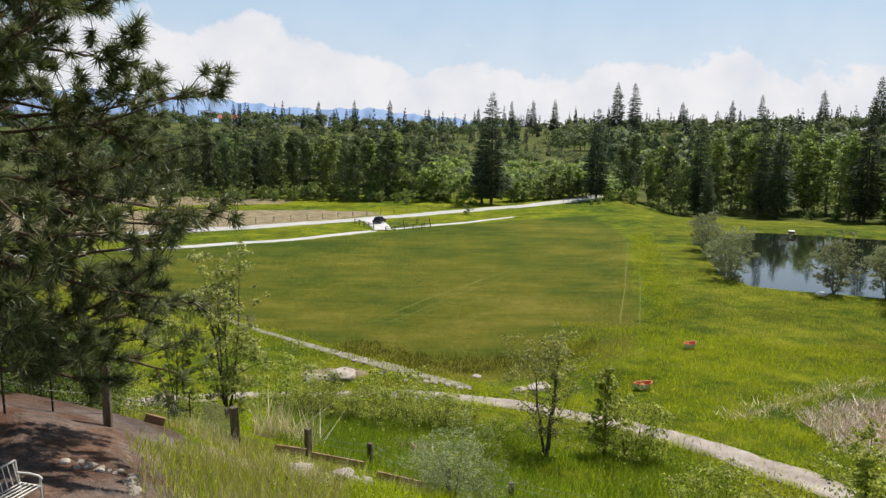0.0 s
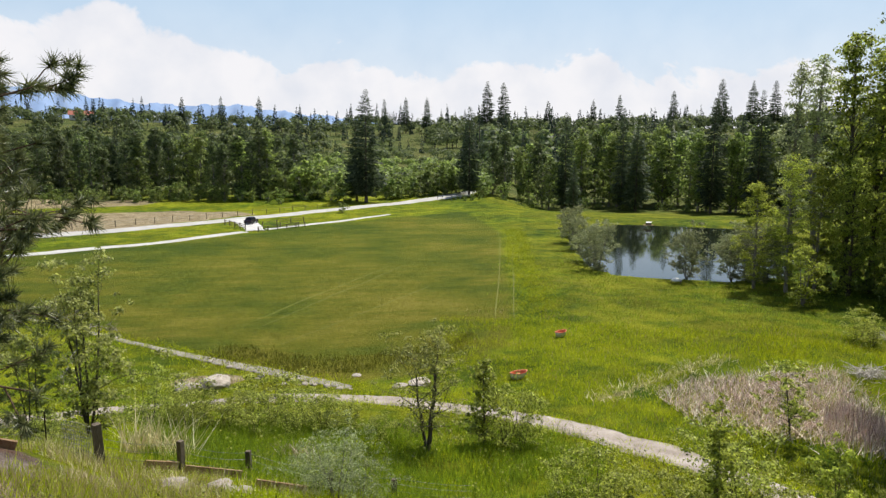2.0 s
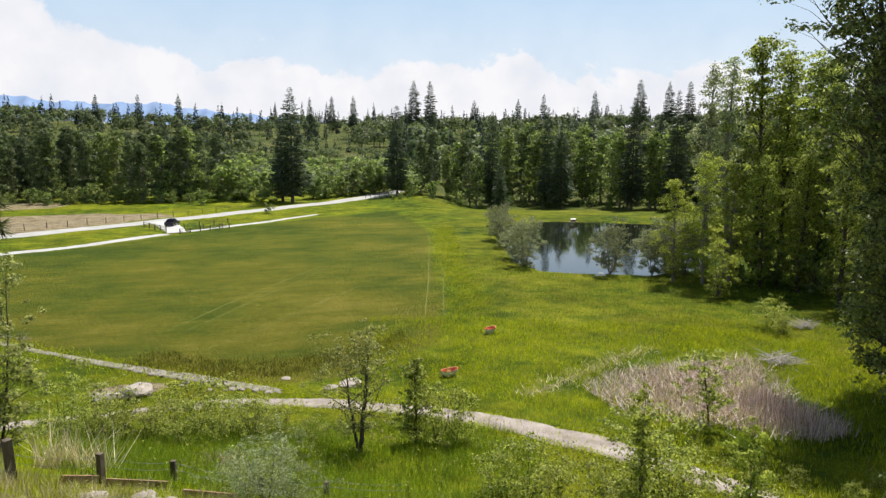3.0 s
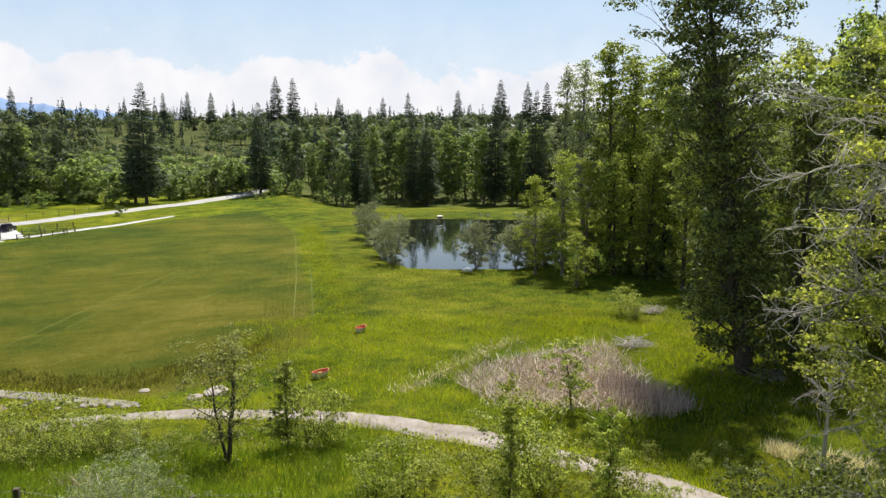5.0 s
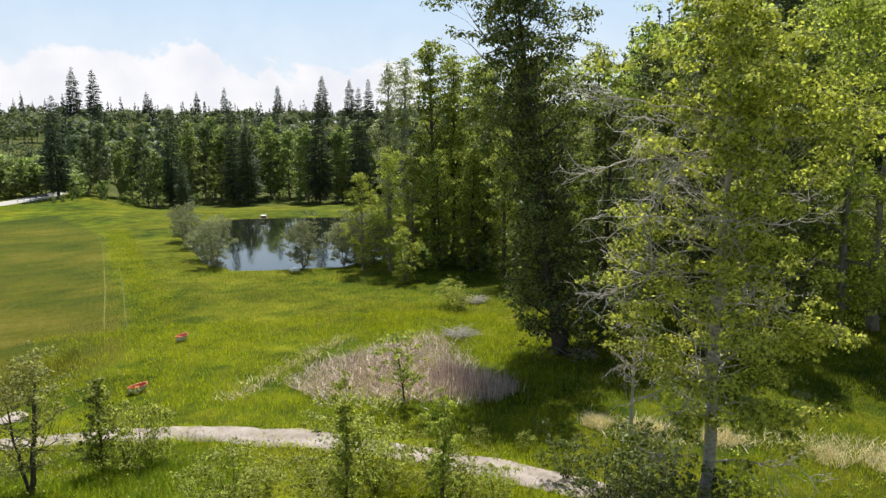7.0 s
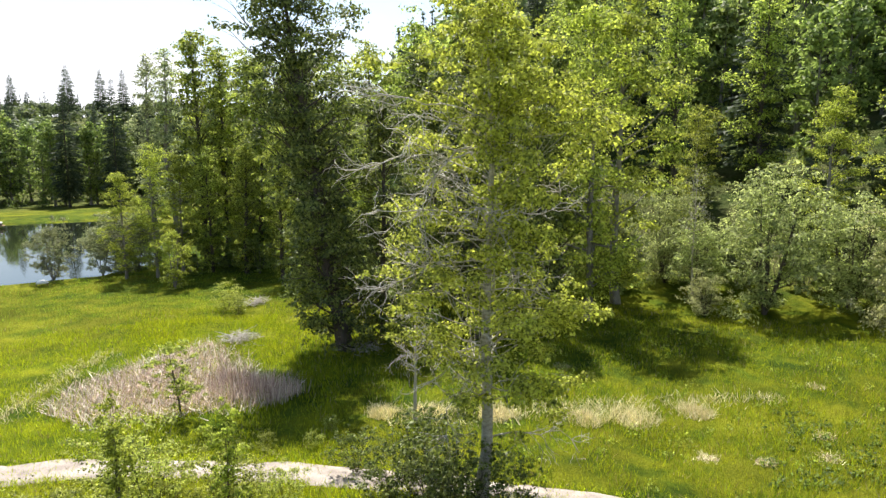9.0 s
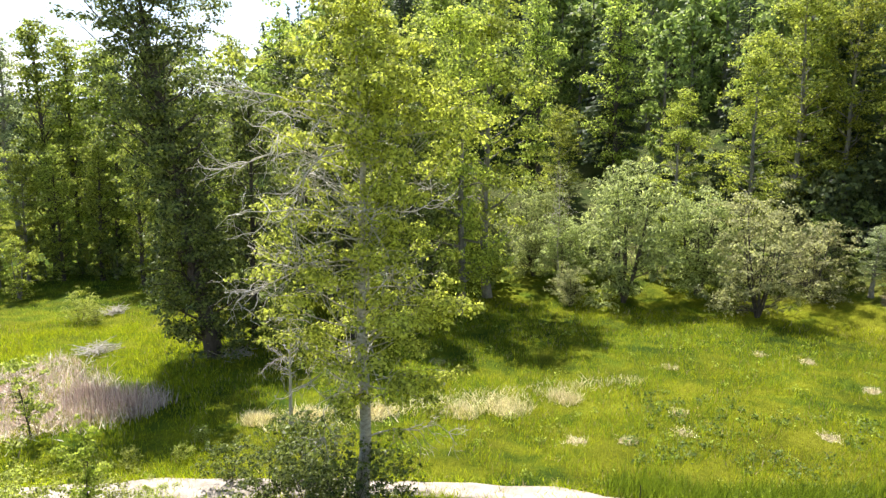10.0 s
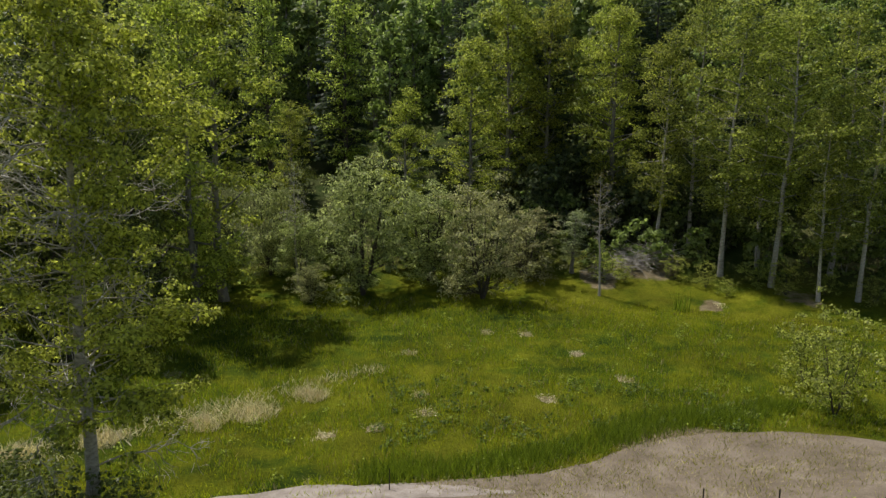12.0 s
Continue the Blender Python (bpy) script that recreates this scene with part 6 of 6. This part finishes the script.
def make_dock():
    """A little wooden landing with a box shelter on the far shore."""
    x, y = 75.6, 151.2
    ob = thing("landing_stage", (x, y, WATER_Z), "small wooden landing with white-roofed box on the shore", "dock", turn=-27)
    for k in range(7):
        bm = bmesh.new()
        box(bm, (0.28, 1.6, 0.06), pose(-0.95 + k * 0.31, 0, 0.55))
        bevel(bm, 0.008)
        part("plank", bm, WOOD_PLANK, ob)
    for s in (-0.8, 0.8):
        for t in (-0.7, 0.7):
            bm = bmesh.new()
            box(bm, (0.12, 0.12, 1.6), pose(s, t, -0.25))
            part("pile", bm, WOOD_POST, ob)
    bm = bmesh.new()
    box(bm, (1.2, 0.8, 0.55), pose(0, 0.2, 0.86))
    bevel(bm, 0.02)
    part("box", bm, WOOD_POST, ob, "dark wooden box")
    bm = bmesh.new()
    box(bm, (1.25, 0.95, 0.07), pose(0, 0.2, 1.17, 8))
    bevel(bm, 0.02)
    part("roof", bm, WHITE_PAINT, ob, "pale board roof")


make_dock()


def make_brush_pile(x, y, size, seed, label):
    rng = np.random.default_rng(seed)
    chunks = []
    for k in range(int(50 + 40 * size)):
        a = rng.uniform(0, 6.28)
        p = np.array([rng.normal(0, size * 0.4), rng.normal(0, size * 0.3), rng.uniform(0.0, size * 0.28)])
        chunks.append(tube(bent(rng, p, (np.cos(a), np.sin(a), rng.uniform(-0.1, 0.4)), size * rng.uniform(0.4, 0.9), 4, 0, 0.15), np.linspace(0.035, 0.012, 4), 4))
    ob = thing("brush_pile", (x, y, gz(x, y)), label, "brush")
    part("tangle", mesh_from("tangle", chunks, DEAD_TWIG), None, ob)


make_brush_pile(*at_az(42.5, 65), 1.9, 1, "grey pile of dead brush in the meadow")
make_brush_pile(*at_az(43.6, 79), 1.7, 2, "grey pile of dead brush in the meadow")
make_brush_pile(87.5, -25, 4.8, 3, "pale heap of dead branches below the aspens")
make_brush_pile(89.6, -28.6, 3.6, 6, "pale heap of dead branches below the aspens")
make_brush_pile(84.5, -21, 2.6, 4, "pale heap of dead branches below the aspens")
make_brush_pile(47.5, 36.5, 1.6, 5, "dead branches at the foot of the big trunk")

# ---- by the road ----


def make_car():
    ob = thing("car", (-14.9, 167.3, gz(-14.9, 167.3) + 0.13), "dark violet estate car standing on the driveway", "car", turn=72)
    bm = bmesh.new()
    box(bm, (4.5, 1.8, 0.62), pose(0, 0, 0.62))
    bmesh.ops.subdivide_edges(bm, edges=list(bm.edges), cuts=3, use_grid_fill=True)
    for v in bm.verts:
        v.co.z -= 0.10 * max(0, abs(v.co.x) - 1.5) * (v.co.z > 0.7)
        v.co.y *= 1 - 0.06 * (abs(v.co.x) / 2.25) ** 2
    part("body", bm, CAR_PAINT, ob)
    bm = bmesh.new()
    top = box(bm, (2.7, 1.6, 0.52), pose(-0.35, 0, 1.18))
    for v in top:
        if v.co.z > 1.2:
            v.co.x = -0.35 + (v.co.x + 0.35) * 0.72
            v.co.y *= 0.82
    bevel(bm, 0.05, 2)
    part("window", bm, GLASS_DARK, ob, "dark side and rear glass")
    bm = bmesh.new()
    box(bm, (1.95, 1.32, 0.07), pose(-0.35, 0, 1.46))
    bevel(bm, 0.03)
    part("roof", bm, CAR_PAINT, ob)
    for s in (-1, 1):
        for t in (-1, 1):
            bm = bmesh.new()
            bmesh.ops.create_cone(bm, cap_ends=True, segments=20, radius1=0.33, radius2=0.33, depth=0.22, matrix=pose(s * 1.35, t * 0.82, 0.33, 90))
            bevel(bm, 0.02)
            wheel = part("wheel", bm, RUBBER, ob)
            bm = bmesh.new()
            bmesh.ops.create_cone(bm, cap_ends=True, segments=14, radius1=0.19, radius2=0.17, depth=0.24, matrix=pose(s * 1.35, t * 0.83, 0.33, 90))
            part("rim", bm, WIRE_STEEL, wheel)
        bm = bmesh.new()
        box(bm, (0.06, 0.34, 0.14), pose(2.22, s * 0.62, 0.70))
        bevel(bm, 0.015)
        part("headlight", bm, PALE_PLASTIC, ob)


make_car()


def make_rail_fence(a, b, posts, label, rails=(0.45, 0.8, 1.15), mat=WOOD_POST, name="rail_fence", thick=0.09):
    a, b = np.array(a, float), np.array(b, float)
    ob = tagged(new(name), label, "fence", "fences by the road")
    way = b - a
    turn = math.degrees(math.atan2(way[1], way[0]))
    for u in np.linspace(0, 1, posts):
        x, y = a + way * u
        bm = bmesh.new()
        box(bm, (0.16, 0.16, rails[-1] + 0.5), pose(x, y, gz(x, y) + rails[-1] / 2 - 0.1, 0, 0, turn))
        bevel(bm, 0.015)
        part("post", bm, mat, ob)
    for h in rails:
        bm = bmesh.new()
        x, y = (a + b) / 2
        box(bm, (float(np.hypot(*way)), 0.06, thick), pose(x, y, (gz(*a) + gz(*b)) / 2 + h, 0, 0, turn))
        bevel(bm, 0.01)
        part("rail", bm, mat, ob)


make_rail_fence((-20.6, 166), (-15.2, 156.5), 5, "weathered wooden rail fence beside the driveway")
make_rail_fence((-12.2, 152.6), (-2.6, 160), 6, "weathered wooden rail fence along the lane", (0.5, 0.95))
make_rail_fence((-12.0, 162), (-3.0, 171), 4, "thin rail fence of an enclosure", (0.5, 1.0), thick=0.06)
make_rail_fence((-12.0, 162), (-4.0, 159.6), 3, "thin rail fence of an enclosure", (0.5, 1.0), thick=0.06)
make_rail_fence((40, 232), (50, 243), 6, "pale guard rail at a bridge on the road", (0.75,), GREY_ROOF, "guard_rail", 0.35)
make_rail_fence((44, 229), (54, 240), 6, "pale guard rail at a bridge on the road", (0.75,), GREY_ROOF, "guard_rail", 0.35)


def make_field_fence():
    """Posts and two wires along the road's far side."""
    ob = tagged(new("field_fence"), "long wire fence with dark posts along the hay field", "fence", "fences by the road")
    line = np.array([(-95, 138), (-62, 154), (-40, 169.5), (-16, 190), (4, 208)], float)
    run = np.concatenate([[0], np.cumsum(np.hypot(*np.diff(line, axis=0).T))])
    spots = [(np.interp(s, run, line[:, 0]), np.interp(s, run, line[:, 1])) for s in np.arange(0, run[-1], 4.5)]
    for x, y in spots:
        bm = bmesh.new()
        box(bm, (0.14, 0.14, 1.6), pose(x, y, gz(x, y) + 0.6))
        part("post", bm, WOOD_POST, ob)
    for h in (0.7, 1.2):
        part("strand", mesh_from("strand", [tube([(x, y, gz(x, y) + h) for x, y in spots], [0.012] * len(spots), 4)], WIRE_STEEL), None, ob)


make_field_fence()
for k, (az, r, h, label) in enumerate(((2.1, 191.5, 2.9, "round green bush beside the road"), (12.6, 233, 2.2, "bright green hedge at the road's end"), (12.0, 231, 2.0, "bright green hedge at the road's end"), (13.2, 236, 1.8, "bright green hedge at the road's end"))):
    stand(("far_shrub", k % 3), [(*at_az(az, r), h)], "bush", label, "bush", "bushes by the road", 5.0, 980 + k)
rng_bush = np.random.default_rng(77)
for k in range(46):
    az = (-23.5 + k * 0.75 if k < 28 else 13.5 + (k - 28) * 1.35) + rng_bush.uniform(-0.4, 0.4)
    if 2.2 < az < 4:
        continue
    r = (238 if k < 28 else 268 if az > 19 else 243) + rng_bush.uniform(-3, 5)
    stand(("far_shrub", k % 3), [(*at_az(az, r), rng_bush.uniform(2.5, 6.0))], "bush", "green bush at the foot of the trees", "bush", "bushes under the trees", 5.0, 1000 + k)
for k, (az, r, h) in enumerate(((5.6, 238, 7), (6.8, 240, 8), (7.9, 243, 7), (9.0, 246, 9), (10.2, 250, 11), (10.9, 252, 10), (1.5, 240, 6), (0.2, 243, 9), (-0.9, 245, 12), (2.3, 250, 7), (6.0, 262, 8), (8.0, 270, 9))):
    stand(("far_young", k % 3), [(*at_az(az, r), h)], "small_tree", "rounded light green small tree beside the road", "tree", "small trees by the road", 18, 1060 + k, 0.5)


def make_house(az, r, size, roof_mat, label, turn):
    x, y = at_az(az, r)
    w, d, h = size
    ob = thing("house", (x, y, gz(x, y)), label, "house", "houses on the ridge", turn)
    bm = bmesh.new()
    box(bm, (w, d, h + 6), pose(0, 0, h / 2 - 3))
    part("wall", bm, WHITE_PAINT, ob)
    bm = bmesh.new()
    verts = [bm.verts.new(c) for c in ((-w * 0.56, -d * 0.62, h), (w * 0.56, -d * 0.62, h), (w * 0.56, d * 0.62, h), (-w * 0.56, d * 0.62, h), (-w * 0.56, 0, h + d * 0.38), (w * 0.56, 0, h + d * 0.38))]
    for f in ((0, 1, 5, 4), (2, 3, 4, 5), (0, 4, 3), (1, 2, 5), (3, 2, 1, 0)):
        bm.faces.new([verts[k] for k in f])
    part("roof", bm, roof_mat, ob)
    for s in (-0.3, 0.05, 0.32):
        bm = bmesh.new()
        box(bm, (w * 0.12, 0.2, h * 0.4), pose(w * s, -d / 2 - 0.05, h * 0.55))
        part("window", bm, GLASS_DARK, ob)


make_house(-16.6, 640, (16, 9, 4), RED_ROOF, "distant house with a red roof among trees", 10)
make_house(-10.2, 640, (20, 9, 4), GREY_ROOF, "distant pale building with a light metal roof", -5)
make_house(-11.8, 660, (9, 8, 4), GREY_ROOF, "distant pale building with a light metal roof", 12)

# ---- mountains on the horizon ----


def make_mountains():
    m, n, out = material("hazed_mountain")
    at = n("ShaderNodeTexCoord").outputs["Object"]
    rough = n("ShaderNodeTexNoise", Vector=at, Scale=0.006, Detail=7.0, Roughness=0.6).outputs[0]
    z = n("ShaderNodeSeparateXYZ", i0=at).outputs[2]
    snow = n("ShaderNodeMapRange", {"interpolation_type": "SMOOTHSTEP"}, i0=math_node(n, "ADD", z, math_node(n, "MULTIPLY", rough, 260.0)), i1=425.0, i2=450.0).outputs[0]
    # the distance haze is put into these blue base colours
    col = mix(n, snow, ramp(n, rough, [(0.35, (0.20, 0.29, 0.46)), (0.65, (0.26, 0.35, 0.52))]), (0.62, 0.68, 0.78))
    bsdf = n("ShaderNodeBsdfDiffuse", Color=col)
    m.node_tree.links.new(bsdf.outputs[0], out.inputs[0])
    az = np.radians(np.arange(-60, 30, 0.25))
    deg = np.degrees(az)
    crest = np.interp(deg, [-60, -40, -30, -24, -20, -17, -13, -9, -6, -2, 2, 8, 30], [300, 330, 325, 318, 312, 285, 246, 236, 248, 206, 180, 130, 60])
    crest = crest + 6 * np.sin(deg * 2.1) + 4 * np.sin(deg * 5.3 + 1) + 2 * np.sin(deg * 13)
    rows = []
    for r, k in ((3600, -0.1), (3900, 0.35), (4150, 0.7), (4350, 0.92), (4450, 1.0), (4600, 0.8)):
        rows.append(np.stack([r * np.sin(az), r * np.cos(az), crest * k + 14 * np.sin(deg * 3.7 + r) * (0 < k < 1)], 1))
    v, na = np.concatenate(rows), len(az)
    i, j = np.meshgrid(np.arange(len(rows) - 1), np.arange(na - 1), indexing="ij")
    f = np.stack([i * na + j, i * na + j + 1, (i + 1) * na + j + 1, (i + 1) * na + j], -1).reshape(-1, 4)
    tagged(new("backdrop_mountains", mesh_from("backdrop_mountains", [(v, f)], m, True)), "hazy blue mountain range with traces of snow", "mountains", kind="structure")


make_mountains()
